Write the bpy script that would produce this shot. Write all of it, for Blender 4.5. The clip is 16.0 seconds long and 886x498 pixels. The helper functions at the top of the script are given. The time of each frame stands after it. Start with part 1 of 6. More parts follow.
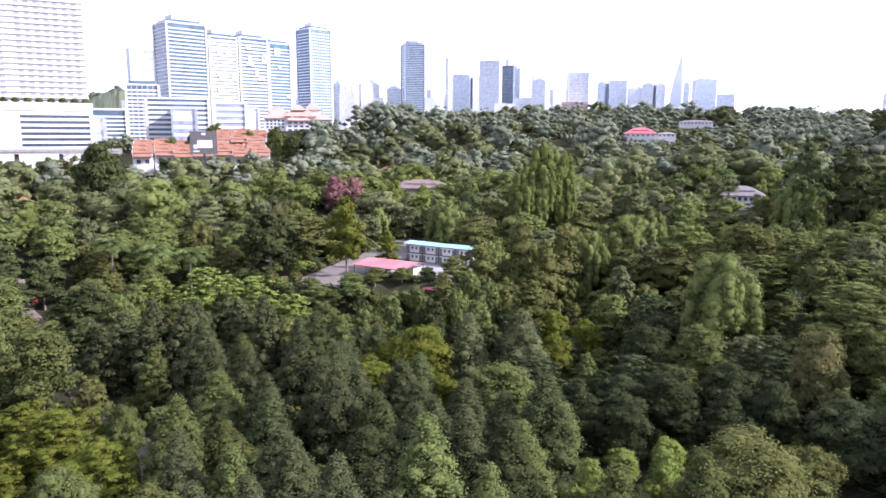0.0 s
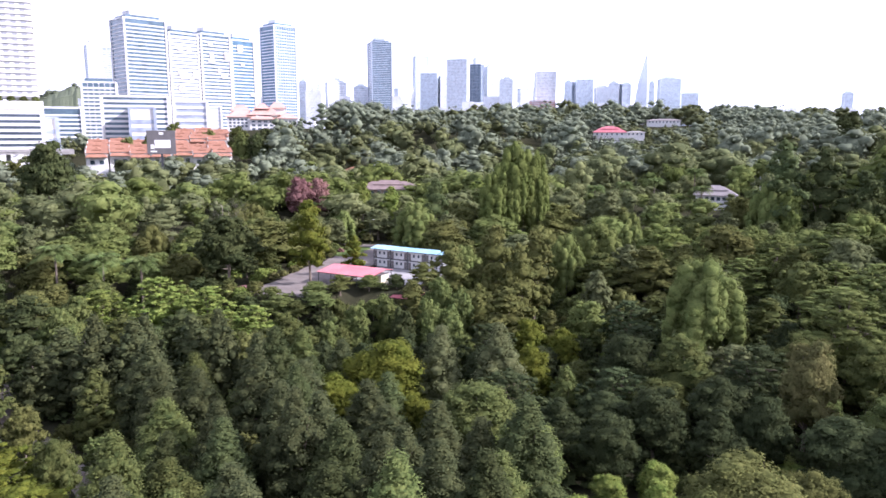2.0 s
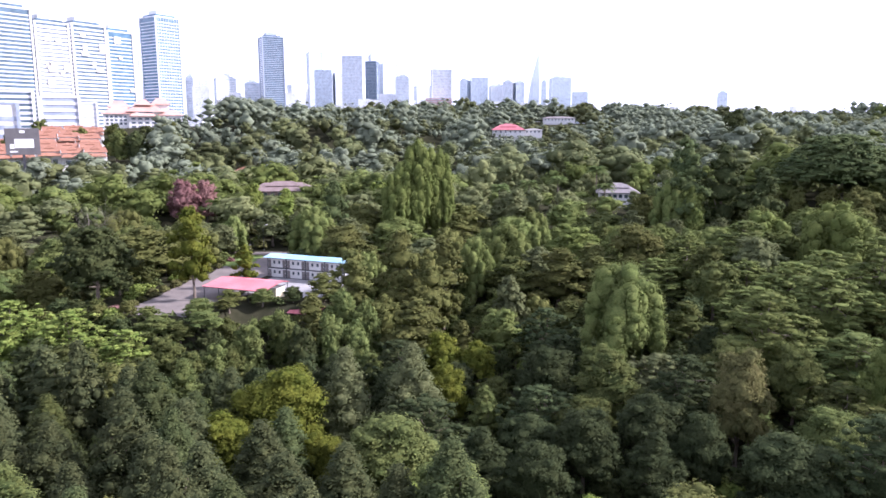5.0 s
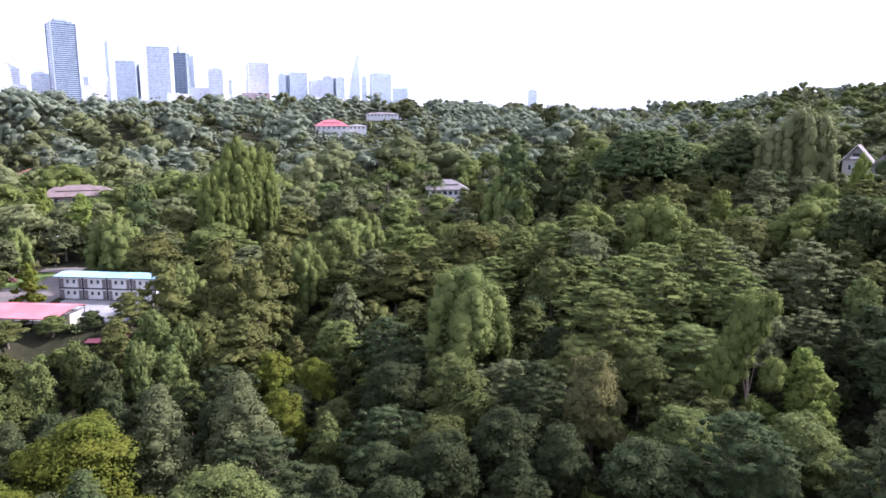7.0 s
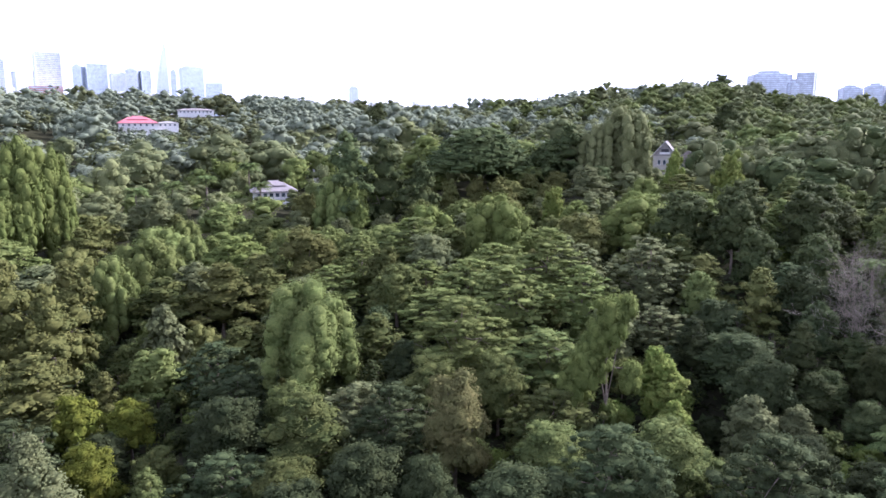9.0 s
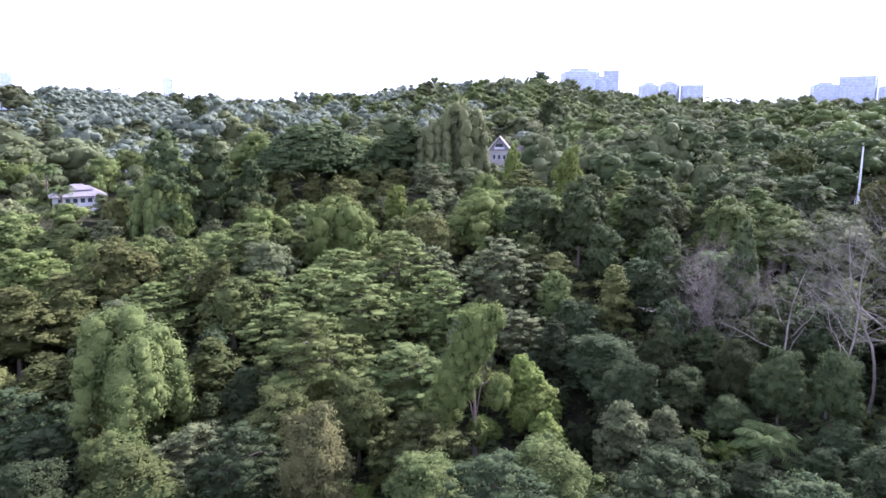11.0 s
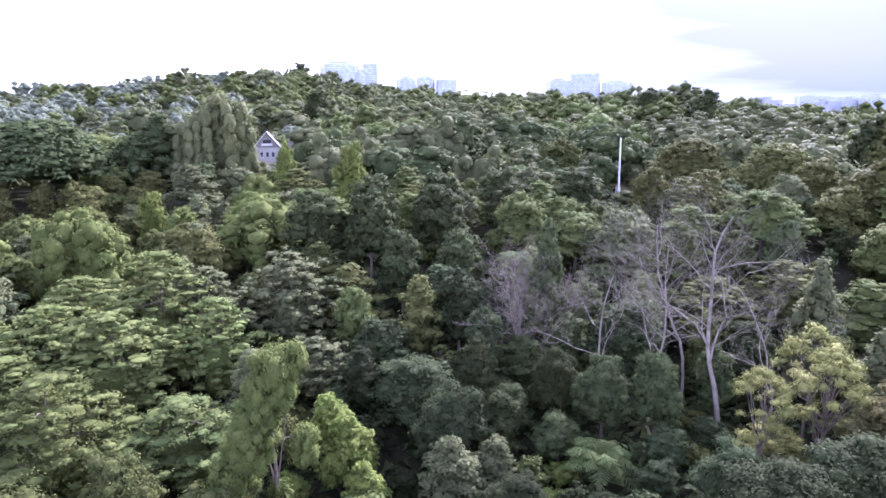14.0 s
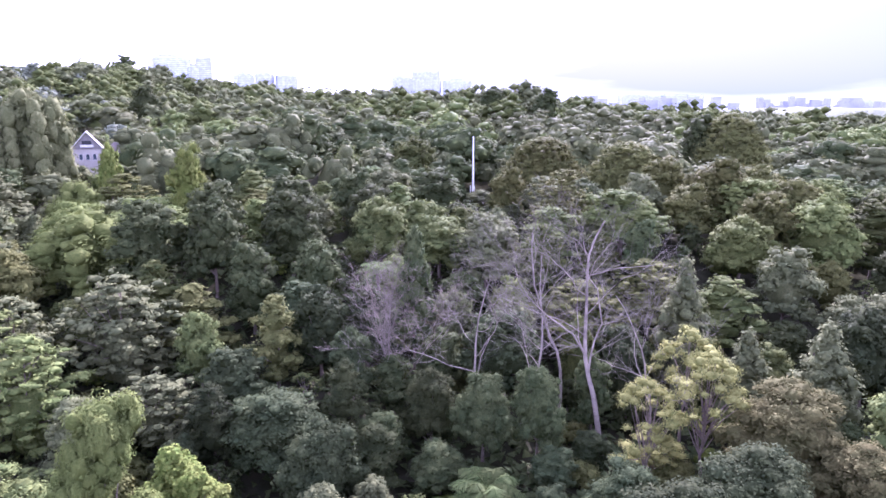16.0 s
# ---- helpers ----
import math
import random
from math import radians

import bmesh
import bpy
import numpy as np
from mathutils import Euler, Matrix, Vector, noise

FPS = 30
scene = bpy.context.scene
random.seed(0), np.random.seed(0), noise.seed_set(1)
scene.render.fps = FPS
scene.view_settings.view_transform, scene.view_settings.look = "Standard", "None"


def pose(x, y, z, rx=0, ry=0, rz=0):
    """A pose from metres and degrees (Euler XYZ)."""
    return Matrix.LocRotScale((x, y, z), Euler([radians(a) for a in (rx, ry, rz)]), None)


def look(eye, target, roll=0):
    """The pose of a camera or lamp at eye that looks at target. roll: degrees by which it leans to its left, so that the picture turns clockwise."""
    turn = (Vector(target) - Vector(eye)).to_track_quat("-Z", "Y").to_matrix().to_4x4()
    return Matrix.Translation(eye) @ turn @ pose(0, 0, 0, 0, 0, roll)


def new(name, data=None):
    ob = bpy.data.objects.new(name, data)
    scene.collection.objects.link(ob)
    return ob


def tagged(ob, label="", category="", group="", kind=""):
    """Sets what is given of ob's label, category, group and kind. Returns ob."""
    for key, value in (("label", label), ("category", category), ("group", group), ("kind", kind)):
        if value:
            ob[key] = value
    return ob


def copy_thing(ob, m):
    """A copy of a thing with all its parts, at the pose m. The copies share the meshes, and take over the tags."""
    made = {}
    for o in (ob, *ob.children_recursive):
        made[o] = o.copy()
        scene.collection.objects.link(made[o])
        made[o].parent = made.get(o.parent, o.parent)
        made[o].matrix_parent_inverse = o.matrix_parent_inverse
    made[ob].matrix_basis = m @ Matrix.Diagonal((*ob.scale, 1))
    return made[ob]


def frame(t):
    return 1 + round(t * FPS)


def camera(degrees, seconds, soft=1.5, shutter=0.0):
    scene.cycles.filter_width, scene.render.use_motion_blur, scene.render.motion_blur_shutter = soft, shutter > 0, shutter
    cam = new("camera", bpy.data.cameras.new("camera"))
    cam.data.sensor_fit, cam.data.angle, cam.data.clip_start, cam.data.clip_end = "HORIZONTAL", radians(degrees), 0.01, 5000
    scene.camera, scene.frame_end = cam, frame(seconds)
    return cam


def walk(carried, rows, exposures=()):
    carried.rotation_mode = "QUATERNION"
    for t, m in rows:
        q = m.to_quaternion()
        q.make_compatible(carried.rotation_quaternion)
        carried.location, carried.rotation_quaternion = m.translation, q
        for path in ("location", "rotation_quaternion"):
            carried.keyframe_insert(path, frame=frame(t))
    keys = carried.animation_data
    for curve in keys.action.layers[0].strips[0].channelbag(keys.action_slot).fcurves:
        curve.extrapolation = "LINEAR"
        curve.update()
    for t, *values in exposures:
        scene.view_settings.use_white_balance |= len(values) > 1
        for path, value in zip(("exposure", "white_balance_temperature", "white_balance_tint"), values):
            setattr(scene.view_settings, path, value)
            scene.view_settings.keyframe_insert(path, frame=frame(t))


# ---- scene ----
cam = camera(64.32, 16.0, 1.6)
# seconds, x, y, z, heading, tilt, roll
PATH = (
    (0.0, 0.00, 0.00, 44.50, -0.02, -9.27, -0.20),
    (0.5, 0.00, 2.55, 44.56, -0.66, -9.29, -0.19),
    (1.0, -0.05, 5.04, 44.65, -1.31, -9.32, -0.13),
    (1.5, -0.05, 7.37, 44.68, -1.94, -9.34, -0.12),
    (2.0, -0.05, 9.65, 44.76, -2.60, -9.37, -0.13),
    (2.5, 0.02, 11.81, 44.82, -3.23, -9.40, -0.05),
    (3.0, -0.02, 13.93, 44.95, -4.18, -9.44, -0.10),
    (5.5, 0.22, 26.77, 44.63, -13.98, -9.59, -0.01),
    (6.0, 0.48, 29.62, 44.77, -17.76, -9.68, 0.00),
    (6.5, 1.05, 32.72, 44.83, -21.48, -9.77, -0.02),
    (7.0, 1.81, 35.86, 44.82, -25.09, -9.85, 0.01),
    (7.5, 2.58, 38.93, 44.86, -28.67, -9.91, 0.04),
    (8.0, 3.45, 41.92, 44.89, -32.27, -9.96, -0.00),
    (8.5, 4.39, 44.92, 44.88, -35.82, -10.01, -0.02),
    (9.0, 5.48, 47.72, 44.95, -39.31, -10.08, -0.02),
    (11.5, 13.19, 60.32, 45.53, -56.52, -10.65, -0.01),
    (12.0, 15.31, 62.54, 45.54, -59.95, -10.73, 0.01),
    (12.5, 17.41, 64.54, 45.56, -63.36, -10.83, 0.07),
    (13.0, 19.56, 66.32, 45.61, -66.57, -10.93, 0.14),
    (13.5, 21.83, 68.02, 45.65, -69.42, -11.00, 0.18),
    (14.0, 24.21, 69.64, 45.71, -72.08, -11.13, 0.20),
    (14.5, 26.72, 71.12, 45.69, -74.62, -11.22, 0.18),
    (15.0, 29.31, 72.39, 45.78, -76.92, -11.32, 0.23),
    (15.5, 31.84, 73.30, 46.02, -81.08, -11.35, 0.12),
    (16.0, 33.34, 74.14, 46.11, -84.59, -11.39, 0.01),
)
EXPOSURE = ((0.0, 1.08, 5480, 30), (9.0, 1.42, 5240, 32), (12.5, 1.92, 4940, 44), (14.8, 2.14, 5020, 49), (16.0, 2.28, 5040, 58))
walk(cam, [(t, pose(x, y, z, 90 + tilt, roll, turn)) for t, x, y, z, turn, tilt, roll in PATH], EXPOSURE)

# ---- light ----
SUN_AZ, SUN_EL = 98.0, 33.0          # from the y axis towards x; above the horizon


def sky_world():
    w = bpy.data.worlds.new("sky")
    scene.world = w
    w.use_nodes = True
    nt = w.node_tree
    nt.nodes.clear()
    N, L = nt.nodes.new, nt.links.new
    out, bg = N("ShaderNodeOutputWorld"), N("ShaderNodeBackground")
    sky = N("ShaderNodeTexSky")
    sky.sky_type, sky.sun_disc = "NISHITA", False
    sky.sun_elevation, sky.sun_rotation = radians(SUN_EL), radians(SUN_AZ)
    sky.altitude, sky.air_density, sky.dust_density, sky.ozone_density = 60, 1.2, 5.0, 1.5
    # bright haze towards the horizon that thins overhead, with breaks of blue-grey towards the east
    co, sep = N("ShaderNodeTexCoord"), N("ShaderNodeSeparateXYZ")
    L(co.outputs["Generated"], sep.inputs[0])
    mp = N("ShaderNodeMapping")
    mp.inputs["Scale"].default_value = (1.6, 1.6, 12.0)
    L(co.outputs["Generated"], mp.inputs[0])
    nz = N("ShaderNodeTexNoise")
    nz.inputs["Scale"].default_value, nz.inputs["Detail"].default_value = 1.7, 6
    L(mp.outputs[0], nz.inputs["Vector"])
    east = N("ShaderNodeVectorMath")
    east.operation = "DOT_PRODUCT"
    L(co.outputs["Generated"], east.inputs[0])
    east.inputs[1].default_value = (0.95, -0.27, 0.16)
    er = N("ShaderNodeMapRange")
    er.inputs["From Min"].default_value, er.inputs["From Max"].default_value = 0.78, 1.0
    L(east.outputs["Value"], er.inputs["Value"])
    low = N("ShaderNodeMapRange")
    low.interpolation_type = "SMOOTHSTEP"
    low.inputs["From Min"].default_value, low.inputs["From Max"].default_value = -0.06, 0.05
    L(sep.outputs["Z"], low.inputs["Value"])
    above = N("ShaderNodeMath")
    above.operation = "MULTIPLY"
    L(er.outputs[0], above.inputs[0])
    L(low.outputs[0], above.inputs[1])
    mul = N("ShaderNodeMath")
    mul.operation = "MULTIPLY_ADD"
    L(nz.outputs["Fac"], mul.inputs[0])
    mul.inputs[1].default_value = 0.55
    L(above.outputs[0], mul.inputs[2])
    br = N("ShaderNodeMapRange")
    br.inputs["From Min"].default_value, br.inputs["From Max"].default_value = 0.32, 1.12
    L(mul.outputs[0], br.inputs["Value"])
    cloud = N("ShaderNodeMix")
    cloud.data_type = "RGBA"
    L(br.outputs[0], cloud.inputs["Factor"])
    cloud.inputs["A"].default_value = (11.0, 11.2, 11.5, 1)
    cloud.inputs["B"].default_value = (1.45, 1.8, 2.3, 1)
    mix = N("ShaderNodeMix")
    mix.data_type = "RGBA"
    thin = N("ShaderNodeMapRange")
    thin.interpolation_type = "SMOOTHSTEP"
    thin.inputs["From Min"].default_value, thin.inputs["From Max"].default_value = 0.10, 0.62
    thin.inputs["To Min"].default_value, thin.inputs["To Max"].default_value = 0.95, 0.42
    L(sep.outputs["Z"], thin.inputs["Value"])
    L(thin.outputs[0], mix.inputs["Factor"])
    L(sky.outputs[0], mix.inputs["A"])
    L(cloud.outputs["Result"], mix.inputs["B"])
    L(mix.outputs["Result"], bg.inputs["Color"])
    bg.inputs["Strength"].default_value = SKY
    L(bg.outputs[0], out.inputs[0])


SKY = 0.095
sky_world()
lamp = bpy.data.lights.new("sun", "SUN")
lamp.energy, lamp.angle, lamp.color = 5.0, radians(1.5), (1.0, 0.93, 0.80)
sun = new("sun", lamp)
az, el = radians(SUN_AZ), radians(SUN_EL)
sun.matrix_world = look((0, 0, 300), (-math.sin(az) * math.cos(el), -math.cos(az) * math.cos(el), 300 - math.sin(el)))

# ---- materials ----


def material(name, rough=0.7, metal=0.0, spec=0.3):
    m = bpy.data.materials.new(name)
    m.use_nodes = True
    b = m.node_tree.nodes["Principled BSDF"]
    b.inputs["Roughness"].default_value, b.inputs["Metallic"].default_value = rough, metal
    b.inputs["Specular IOR Level"].default_value = spec
    return m, m.node_tree, b


def ramp_of(nt, fac, stops):
    r = nt.nodes.new("ShaderNodeValToRGB")
    el_ = r.color_ramp.elements
    while len(el_) < len(stops):
        el_.new(0.5)
    for e, (p, c) in zip(el_, stops):
        e.position, e.color = p, (*c, 1)
    nt.links.new(fac, r.inputs[0])
    return r.outputs[0]


def noise_of(nt, scale, detail=4, rough=0.6, space="Object"):
    co, n = nt.nodes.new("ShaderNodeTexCoord"), nt.nodes.new("ShaderNodeTexNoise")
    n.inputs["Scale"].default_value, n.inputs["Detail"].default_value, n.inputs["Roughness"].default_value = scale, detail, rough
    nt.links.new(co.outputs[space], n.inputs["Vector"])
    return n.outputs["Fac"]


def mixed(nt, fac, a, b, kind="MIX"):
    x = nt.nodes.new("ShaderNodeMix")
    x.data_type, x.blend_type = "RGBA", kind
    for sock, v in (("Factor", fac), ("A", a), ("B", b)):
        if isinstance(v, (int, float)):
            x.inputs[sock].default_value = v
        elif isinstance(v, tuple):
            x.inputs[sock].default_value = (*v, 1)
        else:
            nt.links.new(v, x.inputs[sock])
    return x.outputs["Result"]


def bump(nt, b, height, strength, dist=0.02):
    n = nt.nodes.new("ShaderNodeBump")
    n.inputs["Strength"].default_value, n.inputs["Distance"].default_value = strength, dist
    nt.links.new(height, n.inputs["Height"])
    nt.links.new(n.outputs[0], b.inputs["Normal"])


def surface(name, c1, c2, scale=1.0, rough=0.75, metal=0.0, spec=0.3, fine=12.0, relief=0.2):
    """Two colours in patches, with finer grain over them."""
    m, nt, b = material(name, rough, metal, spec)
    base = ramp_of(nt, noise_of(nt, scale), [(0.35, c1), (0.65, c2)])
    g = noise_of(nt, scale * fine, 3)
    nt.links.new(mixed(nt, 0.25, base, ramp_of(nt, g, [(0.3, tuple(v * 0.6 for v in c1)), (0.7, tuple(min(1, v * 1.3) for v in c2))])), b.inputs["Base Color"])
    if relief:
        bump(nt, b, g, relief)
    return m


def leaf_material(name, dark, light, tip=None, through_=0.3, vary=0.95, gloss=0.75):
    """Foliage: every leaf and every tree a little different, with light coming through."""
    m, nt, b = material(name, gloss, 0, 0.02)
    N, L = nt.nodes.new, nt.links.new
    geo, info = N("ShaderNodeNewGeometry"), N("ShaderNodeObjectInfo")
    # red and blue raised most: some of the haze put into every leaf tone
    dark, light, tip = (tuple(v * k for v, k in zip(q, (1.36, 1.15, 1.44))) for q in (dark, light, tip or light))
    low, high = (tuple(p * 0.5 + q * 0.5 for p, q in zip(light, w)) for w in (dark, tip))
    c = ramp_of(nt, geo.outputs["Random Per Island"], [(0.0, low), (0.55, light), (1.0, high)])
    patch = noise_of(nt, 0.30, 2)
    c = mixed(nt, ramp_of(nt, patch, [(0.35, (0, 0, 0)), (0.68, (0.75, 0.75, 0.75))]), c, tip)
    # dark flecks put the shade between leaves into the colour
    speck = noise_of(nt, 3.2, 3, 0.7)
    c = mixed(nt, ramp_of(nt, speck, [(0.38, (0.5, 0.5, 0.5)), (0.54, (0, 0, 0))]), c, dark)
    bump(nt, b, speck, 0.3, 0.2)
    hs = N("ShaderNodeHueSaturation")
    for sock, lo, hi in (("Hue", 0.5 - 0.018 * vary, 0.5 + 0.005 * vary), ("Value", 1 - 0.36 * vary, 1 + 0.36 * vary)):
        r = N("ShaderNodeMapRange")
        r.inputs["To Min"].default_value, r.inputs["To Max"].default_value = lo, hi
        L(info.outputs["Random"], r.inputs["Value"])
        L(r.outputs[0], hs.inputs[sock])
    L(c, hs.inputs["Color"])
    L(hs.outputs[0], b.inputs["Base Color"])
    tr, mx, out = N("ShaderNodeBsdfTranslucent"), N("ShaderNodeMixShader"), nt.nodes["Material Output"]
    L(hs.outputs[0], tr.inputs["Color"])
    mx.inputs[0].default_value = through_
    L(b.outputs[0], mx.inputs[1])
    L(tr.outputs[0], mx.inputs[2])
    L(mx.outputs[0], out.inputs["Surface"])
    return m


LEAF = {
    "cone": leaf_material("conifer_foliage", (0.019, 0.031, 0.012), (0.039, 0.059, 0.021), (0.082, 0.103, 0.032), vary=0.4),
    "deep": leaf_material("deep_green_foliage", (0.018, 0.033, 0.011), (0.041, 0.066, 0.020), (0.072, 0.099, 0.029)),
    # dark green, deepened further for the shade in the near gaps
    "dark": leaf_material("dark_green_foliage", (0.015, 0.028, 0.010), (0.032, 0.053, 0.018), (0.058, 0.082, 0.026)),
    "mid": leaf_material("green_foliage", (0.027, 0.050, 0.014), (0.063, 0.098, 0.024), (0.113, 0.148, 0.036)),
    "bright": leaf_material("bright_green_foliage", (0.045, 0.092, 0.016), (0.100, 0.162, 0.026), (0.17, 0.22, 0.045), vary=0.5),
    "yellow": leaf_material("yellow_green_foliage", (0.031, 0.055, 0.008), (0.068, 0.099, 0.012), (0.117, 0.140, 0.017), vary=0.4),
    "olive": leaf_material("olive_foliage", (0.033, 0.050, 0.012), (0.073, 0.096, 0.024), (0.116, 0.136, 0.034), vary=0.5),
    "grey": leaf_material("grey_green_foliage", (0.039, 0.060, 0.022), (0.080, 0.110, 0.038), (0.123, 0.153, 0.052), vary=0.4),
    "feather": leaf_material("feathery_foliage", (0.045, 0.077, 0.018), (0.088, 0.133, 0.030), (0.137, 0.182, 0.045), vary=0.5),
    "pale": leaf_material("pale_green_foliage", (0.048, 0.080, 0.016), (0.085, 0.128, 0.027), (0.125, 0.169, 0.038), vary=0.2),
    "straw": leaf_material("straw_green_foliage", (0.085, 0.115, 0.026), (0.150, 0.190, 0.045), (0.215, 0.25, 0.062), vary=0.2),
    "brown": leaf_material("brownish_foliage", (0.046, 0.062, 0.018), (0.082, 0.102, 0.029), (0.118, 0.126, 0.038), vary=0.5),
    "russet": leaf_material("russet_foliage", (0.085, 0.058, 0.042), (0.15, 0.10, 0.072), (0.19, 0.12, 0.085)),
    # distance haze put into the leaf colour: paler and greyer than near trees
    "hazed": leaf_material("hazed_foliage", (0.082, 0.117, 0.059), (0.106, 0.146, 0.075), (0.128, 0.169, 0.090), vary=0.3, through_=0.14),
    "tan": leaf_material("tan_green_foliage", (0.061, 0.086, 0.026), (0.105, 0.139, 0.045), (0.149, 0.186, 0.063), vary=0.2),
    "palm": leaf_material("palm_foliage", (0.028, 0.056, 0.014), (0.064, 0.108, 0.026), (0.10, 0.145, 0.04), gloss=0.65),
}
BARK = surface("bark", (0.10, 0.075, 0.055), (0.19, 0.155, 0.12), 1.5, 0.9, relief=0.5)
DEADWOOD = surface("dead_wood", (0.13, 0.108, 0.085), (0.29, 0.25, 0.20), 0.6, 0.85, relief=0.4)
TWIG = surface("dead_twigs", (0.095, 0.088, 0.062), (0.17, 0.158, 0.112), 0.8, 0.9, relief=0)
SOIL = surface("forest_floor", (0.022, 0.024, 0.013), (0.046, 0.044, 0.026), 0.3, 0.95, spec=0.0, fine=30, relief=0.6)
ASPHALT = surface("worn_asphalt", (0.105, 0.090, 0.080), (0.21, 0.178, 0.155), 0.09, 0.9, fine=40, relief=0.3)
GRASS = surface("mown_grass", (0.075, 0.12, 0.025), (0.14, 0.19, 0.04), 0.5, 0.9, fine=30, relief=0.5)
CONCRETE = surface("pale_concrete", (0.22, 0.21, 0.20), (0.34, 0.325, 0.31), 0.4, 0.85)
RED_METAL = surface("red_roof_metal", (0.36, 0.095, 0.105), (0.46, 0.15, 0.16), 0.25, 0.45, 0.0, 0.5, relief=0.05)
BLUE_METAL = surface("pale_blue_roof_metal", (0.17, 0.33, 0.43), (0.29, 0.45, 0.53), 0.3, 0.4, 0.0, 0.5, relief=0.05)
CABIN = surface("cabin_panel", (0.50, 0.49, 0.46), (0.62, 0.61, 0.58), 0.4, 0.6, relief=0.05)
DARK_PAINT = surface("dark_steel_frame", (0.025, 0.027, 0.03), (0.05, 0.05, 0.055), 1.0, 0.5, relief=0.05)
TILE_RED = surface("red_clay_tile", (0.21, 0.10, 0.062), (0.31, 0.155, 0.10), 0.15, 0.8, fine=20)
TILE_GREY = surface("grey_roof_tile", (0.17, 0.15, 0.145), (0.27, 0.24, 0.23), 0.3, 0.8, fine=20)
WHITE = surface("white_render", (0.58, 0.57, 0.55), (0.72, 0.71, 0.69), 0.1, 0.8, relief=0.05)
# red paint, paled by haze put into its base colour
RED_WALL = surface("red_painted_wall", (0.46, 0.23, 0.20), (0.54, 0.30, 0.26), 0.1, 0.8)
STEEL = surface("galvanised_steel", (0.55, 0.55, 0.55), (0.72, 0.72, 0.72), 1.5, 0.5, 0.2, relief=0)
# haze lightens the pale, blue-grey and dark tower walls in their base colours
HAZED_PALE_WALL = surface("hazed_pale_wall", (0.68, 0.70, 0.73), (0.78, 0.79, 0.81), 0.02, 0.8, relief=0)
HAZED_BLUE_WALL = surface("hazed_blue_grey_wall", (0.64, 0.69, 0.76), (0.72, 0.77, 0.82), 0.02, 0.6, relief=0)
EAST_WALL = surface("grey_apartment_wall", (0.33, 0.35, 0.39), (0.42, 0.44, 0.48), 0.02, 0.8, relief=0)
HAZED_DARK_WALL = surface("hazed_dark_grey_wall", (0.30, 0.34, 0.41), (0.38, 0.42, 0.49), 0.02, 0.6, relief=0)


def glass(name, c, rough=0.12, spec=0.8):
    m, nt, b = material(name, rough, 0.0, spec)
    r = ramp_of(nt, noise_of(nt, 0.12, 2), [(0.3, tuple(v * 0.7 for v in c)), (0.7, tuple(v * 1.25 for v in c))])
    nt.links.new(r, b.inputs["Base Color"])
    return m


GLASS = glass("window_glass", (0.05, 0.07, 0.09))
GLASS_BLUE = glass("blue_curtain_glass", (0.10, 0.18, 0.25), 0.2, 0.5)
# tower glass lightened, with the haze before it in the base colour
GLASS_HAZED = glass("hazed_pale_glass", (0.50, 0.56, 0.61), 0.45)
GLASS_TEAL = glass("grey_teal_glass", (0.10, 0.15, 0.19), 0.2, 0.5)
GLASS_PURPLE = glass("blue_sign_glass", (0.30, 0.34, 0.42), 0.3)

# ---- mesh helpers ----


def mesh_from(name, verts, quads=None, tris=None, mats=(), slots=None, normals=None):
    me = bpy.data.meshes.new(name)
    q = np.zeros((0, 4), np.int32) if quads is None else np.asarray(quads, np.int32).reshape(-1, 4)
    t = np.zeros((0, 3), np.int32) if tris is None else np.asarray(tris, np.int32).reshape(-1, 3)
    v = np.asarray(verts, np.float32)
    me.vertices.add(len(v))
    me.vertices.foreach_set("co", v.ravel())
    me.loops.add(q.size + t.size)
    me.loops.foreach_set("vertex_index", np.concatenate([q.ravel(), t.ravel()]))
    me.polygons.add(len(q) + len(t))
    tot = np.concatenate([np.full(len(q), 4), np.full(len(t), 3)]).astype(np.int32)
    me.polygons.foreach_set("loop_start", (np.cumsum(tot) - tot).astype(np.int32))
    for m in mats:
        me.materials.append(m)
    if slots is not None:
        me.polygons.foreach_set("material_index", np.asarray(slots, np.int32))
    me.update(calc_edges=True)
    me.validate()
    if normals is not None:
        me.polygons.foreach_set("use_smooth", np.ones(len(me.polygons), bool))
        if len(normals):
            me.normals_split_custom_set_from_vertices(np.asarray(normals, np.float32).tolist())
    return me


def empty(name, x, y, z, turn=0.0):
    e = new(name)
    e.empty_display_size = 0.5
    e.matrix_world = pose(x, y, z, 0, 0, turn)
    return e


def part(name, bm, mat, parent, label=""):
    me = bpy.data.meshes.new(name)
    bm.to_mesh(me)
    bm.free()
    me.materials.append(mat)
    ob = new(name, me)
    ob.parent = parent
    return tagged(ob, label)


def shared(name, me, parent, x=0, y=0, z=0, turn=0.0):
    ob = new(name, me)
    ob.parent = parent
    ob.matrix_basis = pose(x, y, z, 0, 0, turn)
    return ob


def box(bm, x0, y0, z0, x1, y1, z1, bevel=0.0):
    r = bmesh.ops.create_cube(bm, size=1)
    vs = r["verts"]
    for v in vs:
        v.co = Vector((x0 + (v.co.x + 0.5) * (x1 - x0), y0 + (v.co.y + 0.5) * (y1 - y0), z0 + (v.co.z + 0.5) * (z1 - z0)))
    if bevel:
        es = list({e for v in vs for e in v.link_edges})
        bmesh.ops.bevel(bm, geom=es, offset=bevel, segments=1, affect="EDGES")
    return vs


def boxes(*rows, bevel=0.0):
    bm = bmesh.new()
    for r in rows:
        box(bm, *r, bevel=bevel)
    return bm


